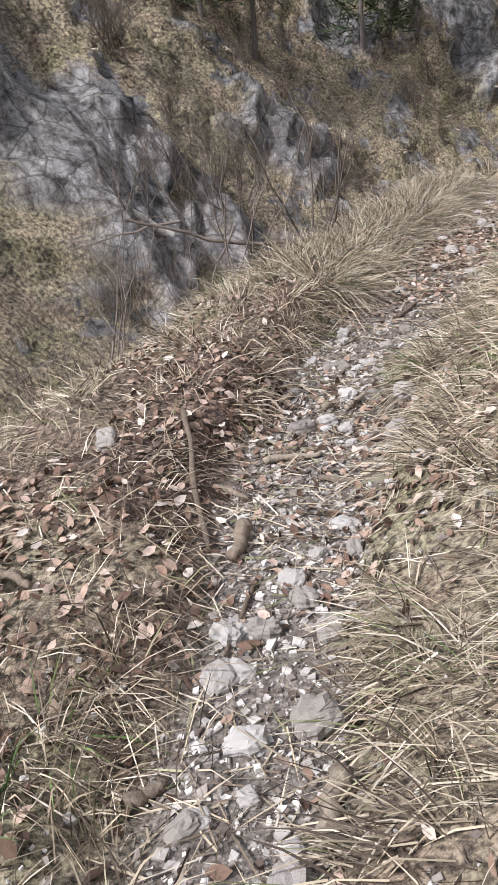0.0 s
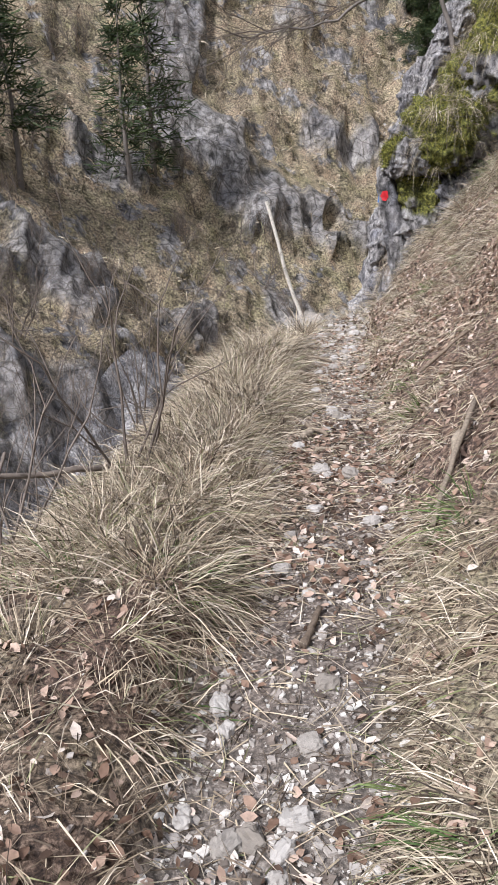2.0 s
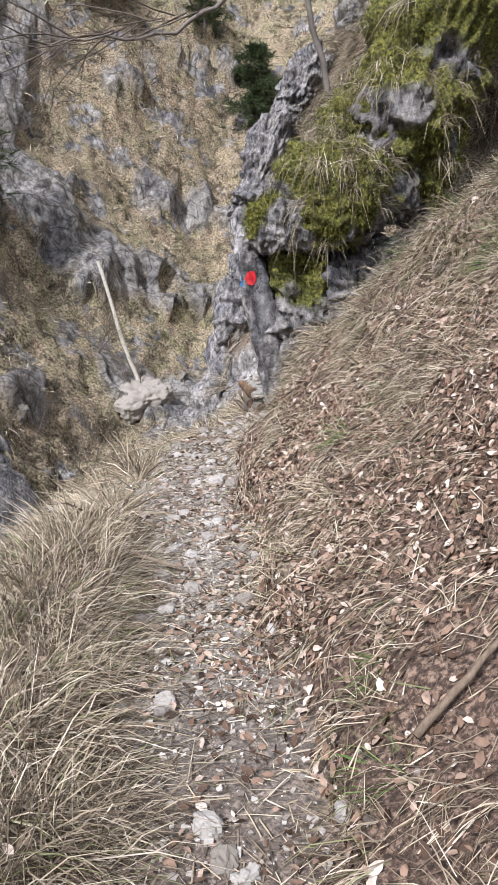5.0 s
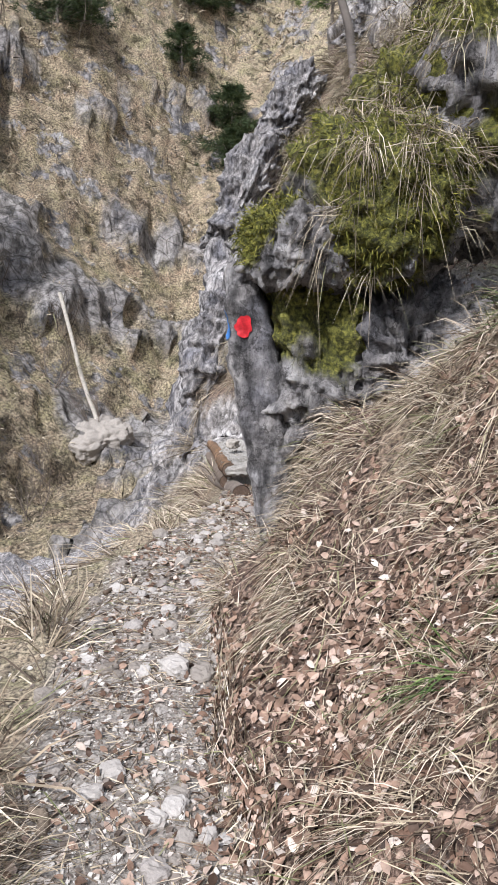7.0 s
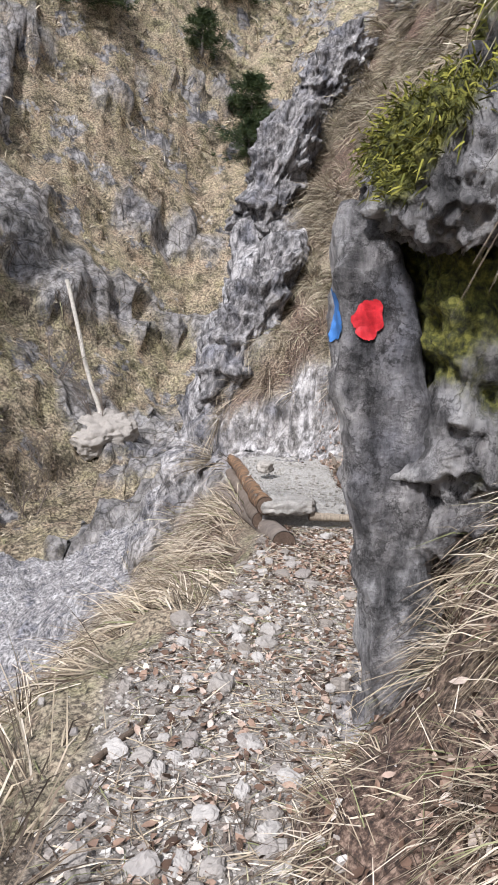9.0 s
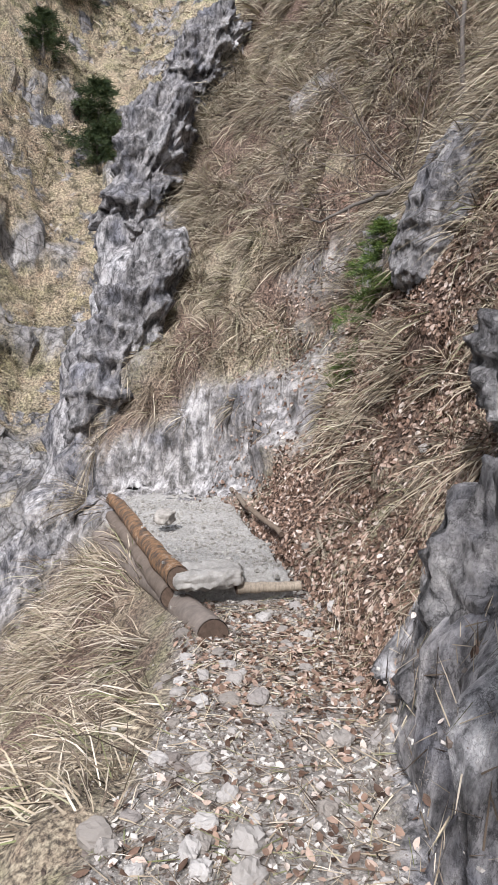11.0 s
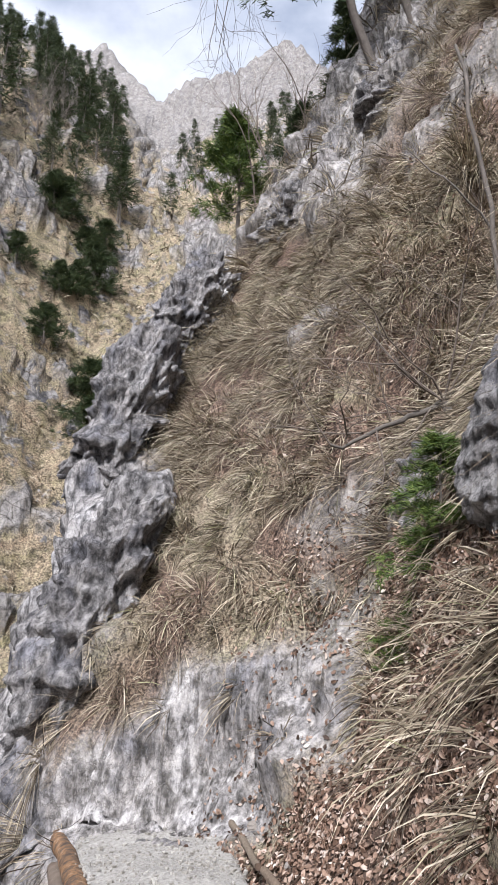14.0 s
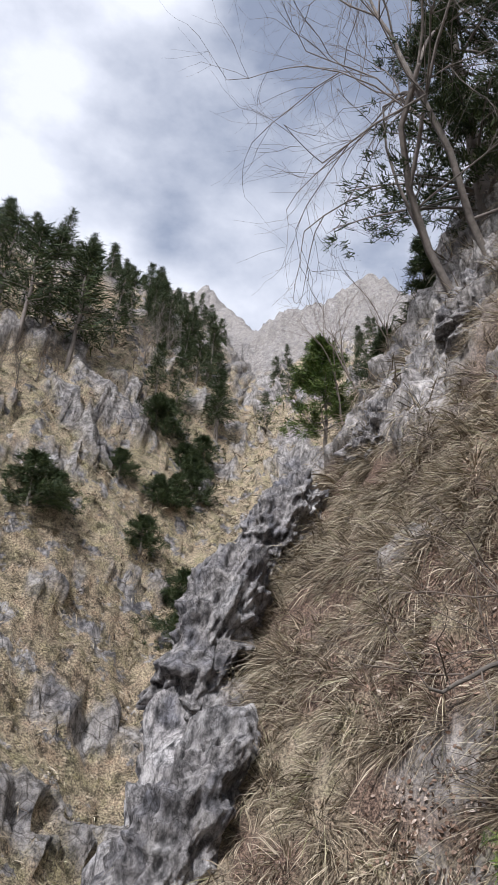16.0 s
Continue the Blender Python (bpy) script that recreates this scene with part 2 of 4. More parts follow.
MAT_FAR = ground_material("mountain_ground", 0.3, 7.0, True)


# ---- the ground ----
def mesh_from(name, verts, quads, smooth=True):
    me = bpy.data.meshes.new(name)
    k = quads.shape[1]
    me.vertices.add(len(verts))
    me.vertices.foreach_set("co", verts.astype(np.float32).ravel())
    me.loops.add(quads.size)
    me.loops.foreach_set("vertex_index", quads.astype(np.int32).ravel())
    me.polygons.add(len(quads))
    me.polygons.foreach_set("loop_start", np.arange(0, quads.size, k, dtype=np.int32))
    me.polygons.foreach_set("use_smooth", np.full(len(quads), smooth))
    me.update(calc_edges=True)
    return me


def grid_quads(na, nr):
    i = np.arange(na - 1)[:, None] * nr + np.arange(nr - 1)[None, :]
    return np.stack([i, i + nr, i + nr + 1, i + 1], -1).reshape(-1, 4)


def normals_of(p):
    n = np.cross(np.gradient(p, axis=1), np.gradient(p, axis=0))
    n /= np.linalg.norm(n, axis=-1, keepdims=True) + 1e-9
    return np.where(n[..., 2:3] < 0, -n, n)


def put_cover(me, cover):
    at = me.color_attributes.new("cover", "FLOAT_COLOR", "POINT")
    at.data.foreach_set("color", cover.astype(np.float32).ravel())


def steps(*spans):
    out = []
    for lo, hi, d in spans:
        out.append(np.arange(lo, hi, d))
    return np.concatenate(out)


def rockiness(a, r, x, y, z, steep):
    """Where bare rock shows, 0 to 1."""
    patch = fbm(x * 0.55, y * 0.55, z * 0.55, 4, 21)
    u = r - trail_r(a)
    wall = ease((a - 10.75) / 0.2) * ease((12.9 - a) / 0.4) * ease((u - half(a)) / 0.1) * ease((2.0 - z) / 0.4)
    toe = ease((a - 16.5 + 0.6 * (r + 1.65)) / 0.3) * ease((0.75 - z + 0.8 * patch + 0.2 * (a - 17.5)) / 0.3) * ease((-0.6 - r) / 0.4)
    rib = ease((-2.4 + 0.16 * z + 0.4 * patch - r) / 0.35) * ease((a - 17.6) / 0.6)
    top = ease((z - 5.4 + patch + 0.5 * r) / 0.5) * ease((a - 19) / 1.0)
    toe2 = ease((patch - 0.55) / 0.2) * ease((a - 15.5) / 1.0) * ease((steep - 0.5) / 0.1) * 0.7
    wild = ease((patch + 0.9 * (steep - 0.62)) / 0.16)
    wild = wild * np.where((u > -1.5), 0.0, 1.0)
    return np.clip(np.maximum.reduce([wall, toe * 0.9, toe2, rib, top * 0.85, wild * 0.5]), 0, 1)


A = steps((-6, 0, 0.12), (0, 18, 0.045), (18, 23, 0.07), (23, 34, 0.25))
R = steps((-16, -5, 0.16), (-5, -3.6, 0.07), (-3.6, 2.2, 0.045), (2.2, 7, 0.1), (7, 16, 0.3))
ga, gr = np.meshgrid(A, R, indexing="ij")
gz, gface, gu = land(ga, gr)
gx, gy = xy(ga, gr)
P = np.stack([gx, gy, gz], -1)
N = normals_of(P)
steep = 1 - N[..., 2]
rock = rockiness(ga, gr, gx, gy, gz, steep)
on_trail = ease((half(ga) + 0.1 - np.abs(gu + 0.05 * vnoise(gx * 2, gy * 2, 0, 5))) / 0.12) * ease((17.4 - ga) / 0.3)
lumps = 0.05 * fbm(gx * 1.7, gy * 1.7, gz * 1.7, 4, 3) + 0.03 * fbm(gx * 7, gy * 7, gz * 7, 3, 9)
crag = -0.08 + 0.2 * ridged(gx * 0.9, gy * 0.9, gz * 0.9, 5, 31) + 0.1 * np.abs(fbm(gx * 4, gy * 4, gz * 2.2, 3, 33))
tuss = 0.16 * np.abs(fbm(gx * 1.5, gy * 1.5, gz * 1.2, 2, 12)) * ease((steep - 0.2) / 0.3)
crag = crag + 0.1 * ridged(gx * 2.6, gy * 2.6, gz * 1.6, 3, 35) - 0.12 * ease((vnoise(gx * 2.2, gy * 2.2, gz * 0.6, 37) - 0.2) / 0.2)
crag = crag * np.where((ga > 9.5) & (ga < 13.2), 0.5, 1.0)
disp = (lumps + tuss) * (1 - 0.75 * on_trail) + crag * rock
P = P + N * disp[..., None]
litter = np.clip(ease((fbm(gx * 0.8, gy * 0.8, gz, 3, 44) + np.interp(ga, [2, 5, 7], [-0.5, 0.1, 0.35]) * np.where(gu > 0, 1, 0.2)) / 0.5), 0, 1) * (1 - on_trail * np.interp(ga, [3, 4.5, 6.5, 8], [0.9, 0.1, 0.3, 0.9]))
gravel = 1 - on_trail * np.interp(ga, [0, 3, 4.5, 6, 7.5], [0.25, 0.2, 0.0, 0.1, 0.5])
cover = np.stack([rock, on_trail, litter * (1 - rock), gravel], -1)
me = mesh_from("ground", P.reshape(-1, 3), grid_quads(*ga.shape))
put_cover(me, cover.reshape(-1, 4))
me.materials.append(MAT_GROUND)
ground = tagged(new("ground", me), "steep mountainside with a narrow stony footpath, dry grass and leaf litter", "ground", kind="structure")

# the gorge and the mountains beyond, one sheet to the skyline, dipping under the near ground
ang = np.radians(np.concatenate([np.arange(-60, 42, 0.24), np.arange(42, 301, 3.0)]))
rad = 5.0 * 1.017 ** np.arange(0, 300)
rad = np.concatenate([rad, [rad[-1] * 1.2, rad[-1] * 1.6]])
th, rr = np.meshgrid(ang, rad, indexing="ij")
fa, fr = 9.0 + rr * np.cos(th), -1.8 + rr * np.sin(th)
fz, fface, fu = land(fa, fr)
inside = ease((fa + 6.5) / 1.5) * ease((34.5 - fa) / 1.5) * ease((fr + 16.5) / 1.5) * ease((16.5 - fr) / 1.5)
fx, fy = xy(fa, fr)
FP = np.stack([fx, fy, fz], -1)
FN = normals_of(FP)
fsteep = 1 - FN[..., 2]
fpatch = fbm(fx * 0.16, fy * 0.16, fz * 0.16, 4, 61)
frock = np.maximum(0.9 * ease((fpatch + 0.1 * np.clip((rr - 60) / 100, -0.3, 1) - 0.3) / 0.12), 0.85 * ease((rr - 220) / 80))
big = np.clip(rr / 60, 0.5, 9)
FP = FP + FN * ((0.7 * fbm(fx * 0.25, fy * 0.25, fz * 0.25, 4, 63) + frock * 1.5 * ridged(fx * 0.22, fy * 0.22, fz * 0.22, 5, 66) + 0.55 * ridged(fx * 0.55, fy * 0.55, fz * 0.3, 4, 68)) * np.clip((rr - 6) / 14, 0, 1) * np.clip(rr / 90, 0.55, 1.6))[..., None]
FP[..., 2] += np.where(rr > 120, 0.08 * rr * ridged(fx * 4.5 / 900, fy * 4.5 / 900, 0, 5, 70) * ease((rr - 120) / 400), 0)
FP[..., 2] -= 4.0 * inside
fc = np.stack([frock, 0 * frock, 0.2 * ease((fbm(fx * 0.1, fy * 0.1, fz * 0.1, 2, 72)) / 0.4), np.ones_like(frock)], -1)
me = mesh_from("mountains", FP.reshape(-1, 3), grid_quads(*fa.shape))
put_cover(me, fc.reshape(-1, 4))
me.materials.append(MAT_FAR)
tagged(new("backdrop_mountains", me), "far gorge wall of dry grass, grey limestone outcrops and peaks", "mountain", kind="structure")

# ---- more materials ----
MAT_ROCK, rn, rl, rb = material("limestone")
rco = rn.new("ShaderNodeTexCoord").outputs["Object"]
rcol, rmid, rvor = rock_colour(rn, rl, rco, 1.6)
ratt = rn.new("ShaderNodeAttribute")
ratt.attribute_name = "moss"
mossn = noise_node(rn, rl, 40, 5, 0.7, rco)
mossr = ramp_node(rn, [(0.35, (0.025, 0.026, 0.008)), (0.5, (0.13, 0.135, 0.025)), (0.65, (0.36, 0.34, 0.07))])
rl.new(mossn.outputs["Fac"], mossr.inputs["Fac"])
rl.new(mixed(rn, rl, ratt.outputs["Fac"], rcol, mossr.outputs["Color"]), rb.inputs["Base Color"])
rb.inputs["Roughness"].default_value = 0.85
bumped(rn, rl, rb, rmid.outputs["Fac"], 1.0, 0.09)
MAT_PALE = varied("pale_stone", [(0, (0.36, 0.34, 0.31)), (0.5, (0.4, 0.37, 0.33)), (1, (0.32, 0.29, 0.26))], 0.9, 14)
MAT_STONE = varied("path_stone", [(0, (0.24, 0.21, 0.18)), (0.4, (0.36, 0.33, 0.3)), (0.8, (0.5, 0.47, 0.44)), (1, (0.2, 0.17, 0.15))], 0.9, 20, island=False)
MAT_GRAVEL = varied("gravel", [(0, (0.1, 0.075, 0.06)), (0.35, (0.27, 0.23, 0.2)), (0.75, (0.55, 0.51, 0.47)), (1, (0.68, 0.65, 0.6))], 0.9, 30)
MAT_STRAW = varied("dry_grass", [(0, (0.04, 0.028, 0.02)), (0.3, (0.19, 0.145, 0.105)), (0.65, (0.5, 0.415, 0.295)), (0.9, (0.7, 0.61, 0.5)), (0.95, (0.3, 0.29, 0.16)), (1, (0.17, 0.19, 0.08))], 0.75, 6, bump=0)
MAT_FACE_STRAW = varied("tussock_grass", [(0, (0.04, 0.03, 0.022)), (0.35, (0.2, 0.16, 0.115)), (0.75, (0.45, 0.38, 0.275)), (0.92, (0.66, 0.58, 0.45)), (1, (0.26, 0.26, 0.13))], 0.8, 4, bump=0)
MAT_GREEN = varied("green_grass", [(0, (0.05, 0.09, 0.025)), (0.6, (0.11, 0.17, 0.05)), (1, (0.2, 0.25, 0.09))], 0.7, 6, bump=0)
MAT_LEAF = varied("beech_leaf", [(0, (0.04, 0.024, 0.016)), (0.3, (0.15, 0.09, 0.062)), (0.65, (0.33, 0.22, 0.16)), (0.88, (0.48, 0.36, 0.29)), (1, (0.68, 0.6, 0.53))], 0.65, 25, bump=0.2)
MAT_WOOD = varied("weathered_wood", [(0, (0.2, 0.15, 0.11)), (0.5, (0.36, 0.3, 0.23)), (1, (0.13, 0.095, 0.07))], 0.85, 12, False, (6, 6, 1), 0.5)
MAT_TWIG = varied("twig_bark", [(0, (0.1, 0.08, 0.065)), (1, (0.2, 0.165, 0.14))], 0.9, 20, False)
MAT_BARK = varied("grey_bark", [(0, (0.13, 0.115, 0.1)), (1, (0.24, 0.21, 0.19))], 0.9, 7, False, None, 0.6)
MAT_DEAD = varied("bleached_wood", [(0, (0.5, 0.46, 0.4)), (1, (0.62, 0.58, 0.52))], 0.85, 10, False)
MAT_LOG = varied("log_bark", [(0, (0.16, 0.12, 0.09)), (1, (0.26, 0.22, 0.19))], 0.8, 9, False, (1, 1, 1), 0.6)
MAT_LOGTOP, ln, ll, lb = material("peeled_log")
lco = ln.new("ShaderNodeTexCoord").outputs["Object"]
lno = noise_node(ln, ll, 11, 8, 0.75, lco)
lra = ramp_node(ln, [(0.34, (0.035, 0.024, 0.018)), (0.46, (0.1, 0.065, 0.045)), (0.56, (0.28, 0.15, 0.065)), (0.66, (0.34, 0.3, 0.26))])
ll.new(lno.outputs["Fac"], lra.inputs["Fac"])
ll.new(lra.outputs["Color"], lb.inputs["Base Color"])
lb.inputs["Roughness"].default_value = 0.75
bumped(ln, ll, lb, lno.outputs["Fac"], 0.6, 0.02)
MAT_CUT = varied("sawn_end", [(0, (0.09, 0.06, 0.045)), (1, (0.13, 0.09, 0.065))], 0.9, 40, False)
MAT_NEEDLE = varied("needles", [(0, (0.018, 0.032, 0.014)), (0.6, (0.045, 0.07, 0.025)), (1, (0.08, 0.1, 0.035))], 0.7, 3, bump=0)
MAT_PINE = varied("pine_needles", [(0, (0.03, 0.06, 0.014)), (0.6, (0.09, 0.14, 0.03)), (1, (0.19, 0.24, 0.06))], 0.7, 3, bump=0)
MAT_RED = varied("red_paint", [(0, (0.6, 0.025, 0.035)), (1, (0.62, 0.03, 0.04))], 0.6, 30, False)
MAT_BLUE = varied("blue_paint", [(0, (0.06, 0.2, 0.52)), (1, (0.08, 0.22, 0.55))], 0.6, 30, False)
MAT_MOSS = varied("moss", [(0, (0.03, 0.033, 0.008)), (0.5, (0.12, 0.125, 0.022)), (1, (0.33, 0.31, 0.06))], 0.9, 6, bump=0)
MAT_DECK = varied("crushed_gravel", [(0, (0.4, 0.39, 0.36)), (1, (0.42, 0.4, 0.37))], 0.95, 45, False, None, 0.9)

GN = normals_of(P)
rng = np.random.default_rng(7)


def part(name, me, mat, parent=None, label=""):
    me.materials.clear()
    me.materials.append(mat)
    ob = new(name, me)
    ob.parent = parent
    if label:
        ob["label"] = label
    return ob


def spot(a, r):
    """The near ground's place and normal at a, r."""
    i = np.clip(np.searchsorted(A, a), 0, len(A) - 1)
    j = np.clip(np.searchsorted(R, r), 0, len(R) - 1)
    return P[i, j], GN[i, j]


def on_ground(x, y):
    a, r = ar(x, y)
    return float(spot(a, r)[0][2])


def far_spot(x, y):
    a, r = ar(x, y)
    t = math.atan2(r + 1.8, a - 9.0)
    i = min(np.searchsorted(ang, t), len(ang) - 1)
    j = min(np.searchsorted(rad, math.hypot(a - 9.0, r + 1.8)), len(rad) - 1)
    return FP[i, j]


def scatter(weight, count):
    """Random places on the near ground: position, normal, cell index."""
    da, dr = np.gradient(A)[:, None], np.gradient(R)[None, :]
    w = (weight * da * dr / np.maximum(GN[..., 2], 0.25)).ravel()
    k = rng.choice(w.size, count, p=w / w.sum())
    i, j = np.unravel_index(k, weight.shape)
    i2, j2 = np.minimum(i + 1, len(A) - 1), np.minimum(j + 1, len(R) - 1)
    s, t = rng.random((count, 1)), rng.random((count, 1))
    pos = (P[i, j] * (1 - s) + P[i2, j] * s) * (1 - t) + (P[i, j2] * (1 - s) + P[i2, j2] * s) * t
    return pos, GN[i, j], (i, j)


def unit(v):
    return v / (np.linalg.norm(v, axis=-1, keepdims=True) + 1e-9)


def blades(root, way, length, width, droop):
    """Ribbons of grass that bend under their weight."""
    n = len(root)
    side = unit(np.cross(way, rng.normal(size=(n, 3))))
    verts = np.zeros((n, 3, 2, 3))
    for k, (s, w) in enumerate(((0, 1.0), (0.55, 0.85), (1.0, 0.15))):
        c = root + way * (length * s)[:, None] + np.array([0, 0, -1.0]) * (droop * length * s * s)[:, None]
        verts[:, k, 0] = c - side * (width * w / 2)[:, None]
        verts[:, k, 1] = c + side * (width * w / 2)[:, None]
    base = np.arange(n)[:, None, None] * 6
    q = np.array([[0, 1, 3, 2], [2, 3, 5, 4]])[None]
    return verts.reshape(-1, 3), (base + q).reshape(-1, 4)


def tussocks(weight, clumps, per, length, width, spread, lift=0.8, fall=0.6, seedlen=0.35):
    pos, nor, _ = scatter(weight, clumps)
    pos, nor = np.repeat(pos, per, 0), np.repeat(nor, per, 0)
    size = np.repeat(rng.uniform(0.6, 1.3, clumps), per)
    n = len(pos)
    flat = rng.normal(size=(n, 3))
    flat = unit(flat - nor * (flat * nor).sum(-1, keepdims=True))
    down = nor * [1, 1, 0]
    lean = np.repeat(rng.normal(size=(clumps, 3)) * 0.35, per, 0)
    root = pos + flat * (rng.random(n) ** 0.7 * spread)[:, None] - nor * 0.01
    way = unit(nor * lift * rng.uniform(0.5, 1.2, (n, 1)) + flat * rng.uniform(0.2, 0.9, (n, 1)) + down * fall + lean)
    ln_ = length * size * rng.uniform(0.5, 1.2, n)
    return blades(root, way, ln_, width * rng.uniform(0.6, 1.3, n), rng.uniform(0.2, 0.75, n))


def stuff(name, pieces, mat, label, category, smooth=True):
    verts, quads, at = [], [], 0
    for v, q in pieces:
        verts.append(v)
        quads.append(q + at)
        at += len(v)
    ob = part(name, mesh_from(name, np.concatenate(verts), np.concatenate(quads), smooth), mat)
    return tagged(ob, label, category, kind="stuff")


# ---- rocks ----
def cube_ball(n):
    lin = np.linspace(-1, 1, n)
    s, t = np.meshgrid(lin, lin, indexing="ij")
    one = np.ones_like(s)
    sides = [(s, t, one), (t, s, -one), (one, s, t), (-one, t, s), (t, one, s), (s, -one, t)]
    v = np.concatenate([np.stack(q, -1).reshape(-1, 3) for q in sides])
    q = np.concatenate([grid_quads(n, n) + k * n * n for k in range(6)])
    key, inv = np.unique(np.round(v, 5), axis=0, return_inverse=True)
    return key, inv.ravel()[q]


def rock_shape(half_size, seed, n=26, power=3.5, rough=0.12, grain=1.0):
    """A weathered block: rounded box with ridges, facets and cracks."""
    v, q = cube_ball(n)
    v = v / (np.abs(v) ** power).sum(-1, keepdims=True) ** (1 / power)
    h = np.array(half_size)
    d = unit(v)
    w = v * h
    s = grain / max(half_size)
    k = ridged(w[:, 0] * s + seed, w[:, 1] * s, w[:, 2] * s, 4, seed) * 0.7 + 0.5 * fbm(w[:, 0] * s * 3, w[:, 1] * s * 3 + seed, w[:, 2] * s * 1.5, 3, seed + 3)
    k = k + 0.35 * ridged(w[:, 0] * s * 4 + seed, w[:, 1] * s * 4, w[:, 2] * s * 2.4, 3, seed + 7)
    k = k + 0.22 * ridged(w[:, 0] * s * 9, w[:, 1] * s * 9 + seed, w[:, 2] * s * 5, 3, seed + 11)
    # bedding: stepped ledges and steep clefts
    bed = w[:, 2] * s * 2.3 + 0.5 * w[:, 0] * s + 0.35 * fbm(w[:, 0] * s * 2, w[:, 1] * s * 2, w[:, 2] * s, 2, seed + 15)
    k = k + 0.45 * (np.abs(bed - np.floor(bed) - 0.5) * 2) ** 3 - 0.5 * ease((vnoise(w[:, 0] * s * 3.2 + seed, w[:, 1] * s * 3.2, w[:, 2] * s * 0.7, seed + 17) - 0.25) / 0.15)
    return w + d * (k * rough * float(np.mean(h)))[:, None], q


def rock_block(name, a, r, z, half_size, seed, label, lean=(0, 0), yaw=0.0, moss=0.0, rough=0.16, mat=None, n=30, power=4.0):
    v, q = rock_shape(half_size, seed, n, power, rough, 1.6)
    v[:, 0] += v[:, 2] * lean[0]
    v[:, 1] += v[:, 2] * lean[1]
    me_ = mesh_from(name, v, q)
    if moss:
        m = fbm(v[:, 0] * 2.5 + seed, v[:, 1] * 2.5, v[:, 2] * 2.5, 3, seed + 9) + moss + 0.6 * v[:, 2] / half_size[2]
        at_ = me_.attributes.new("moss", "FLOAT", "POINT")
        at_.data.foreach_set("value", ease(m / 0.3).astype(np.float32))
    ob = part(name, me_, mat or MAT_ROCK)
    x, y = xy(a, r)
    ob.matrix_world = pose(x, y, z, 0, 0, -33 + yaw)
    return tagged(ob, label, "rock")


pillar = rock_block("rock_pillar", 10.68, -1.87, 0.74, (0.085, 0.13, 0.98), 3, "upright grey limestone pillar at the path edge with a painted mark", (-0.185, 0.0), 1, moss=-2.2, rough=0.13, n=84)
rock_block("mossy_recess", 10.72, -1.67, 1.34, (0.17, 0.2, 0.45), 12, "dark mossy rock in the hollow beside the pillar", (-0.05, 0), 10, moss=-0.3, rough=0.3, n=48)
rock_block("mossy_overhang", 10.50, -1.79, 1.86, (0.2, 0.22, 0.16), 11, "jutting brown rock nose capped with yellow-green moss", (0.1, 0), 24, moss=0.2, rough=0.2, n=44)
rock_block("mossy_overhang", 10.71, -1.40, 2.06, (0.33, 0.4, 0.3), 14, "overhanging limestone block thick with yellow-green moss", (0.2, 0), -14, moss=0.55, rough=0.24, n=44)
rock_block("mossy_overhang", 11.10, -0.96, 2.47, (0.42, 0.45, 0.46), 15, "mossy limestone ledge above the leaf-covered bank", (0.1, 0), 12, moss=0.6, rough=0.22, n=44)
rock_block("mossy_overhang", 11.03, -0.70, 3.02, (0.36, 0.5, 0.6), 16, "steep mossy limestone shoulder over the path", (0.3, 0), -8, moss=0.7, rough=0.24, n=44)
rock_block("mossy_overhang", 11.73, -0.24, 3.99, (0.5, 0.6, 0.7), 18, "steep mossy limestone shoulder over the path", (0.3, 0), 14, moss=0.7, rough=0.24, n=44)
rock_block("broken_rock", 10.80, -1.15, 1.38, (0.26, 0.22, 0.24), 17, "broken pale limestone under the mossy overhang", (0, 0.1), 25, rough=0.42)
rock_block("broken_rock", 10.65, -1.43, 1.17, (0.1, 0.08, 0.07), 19, "pale loose stone lodged under the mossy overhang", (0, 0.1), 60, rough=0.42, n=18)
rock_block("rock_wall_block", 11.7, -1.22, 0.42, (0.27, 0.54, 0.7), 21, "pitted grey limestone wall beside the path", (0.1, 0), 8, moss=-1.0, rough=0.17, n=64)
rock_block("rock_nose", 12.35, -1.04, 1.36, (0.2, 0.3, 0.18), 24, "small projecting limestone nose in the bank", (0, 0), 10, rough=0.25)
rock_block("rock_block", 15.0, -0.62, 0.45, (0.16, 0.26, 0.42), 27, "dark limestone block under hanging grass", (0.1, 0), 5, rough=0.2)
rock_block("cliff_block", 18.3, -1.25, 0.45, (0.55, 0.3, 0.7), 29, "pale fractured limestone face behind the platform", (0.1, 0.1), 8, rough=0.33, power=2.4)
rock_block("cliff_block", 18.7, -2.75, 0.9, (0.26, 0.45, 1.3), 31, "grey limestone buttress at the drop", (0.25, 0.1), -10, rough=0.33, n=64, power=2.4)
rock_block("cliff_block", 20.5, -2.6, 3.3, (0.26, 0.5, 1.0), 33, "tall grey limestone rib on the skyline", (0.3, 0.2), -5, rough=0.33, n=64, power=2.4)
rock_block("cliff_block", 21.6, -1.8, 5.1, (0.3, 0.4, 0.7), 35, "grey limestone rib higher up the skyline", (0.4, 0.1), 0, rough=0.33, n=64, power=2.4)
rock_block("cliff_block", 21.2, -0.1, 6.6, (0.5, 0.4, 0.6), 37, "dark limestone outcrop on the steep slope", (0.4, 0.1), 10, rough=0.33, n=64, power=2.4)
rock_block("cliff_block", 20.6, 1.2, 8.4, (0.5, 0.5, 0.7), 38, "dark limestone outcrop below the tall trees", (0.3, 0.1), -10, rough=0.33, n=64, power=2.4)
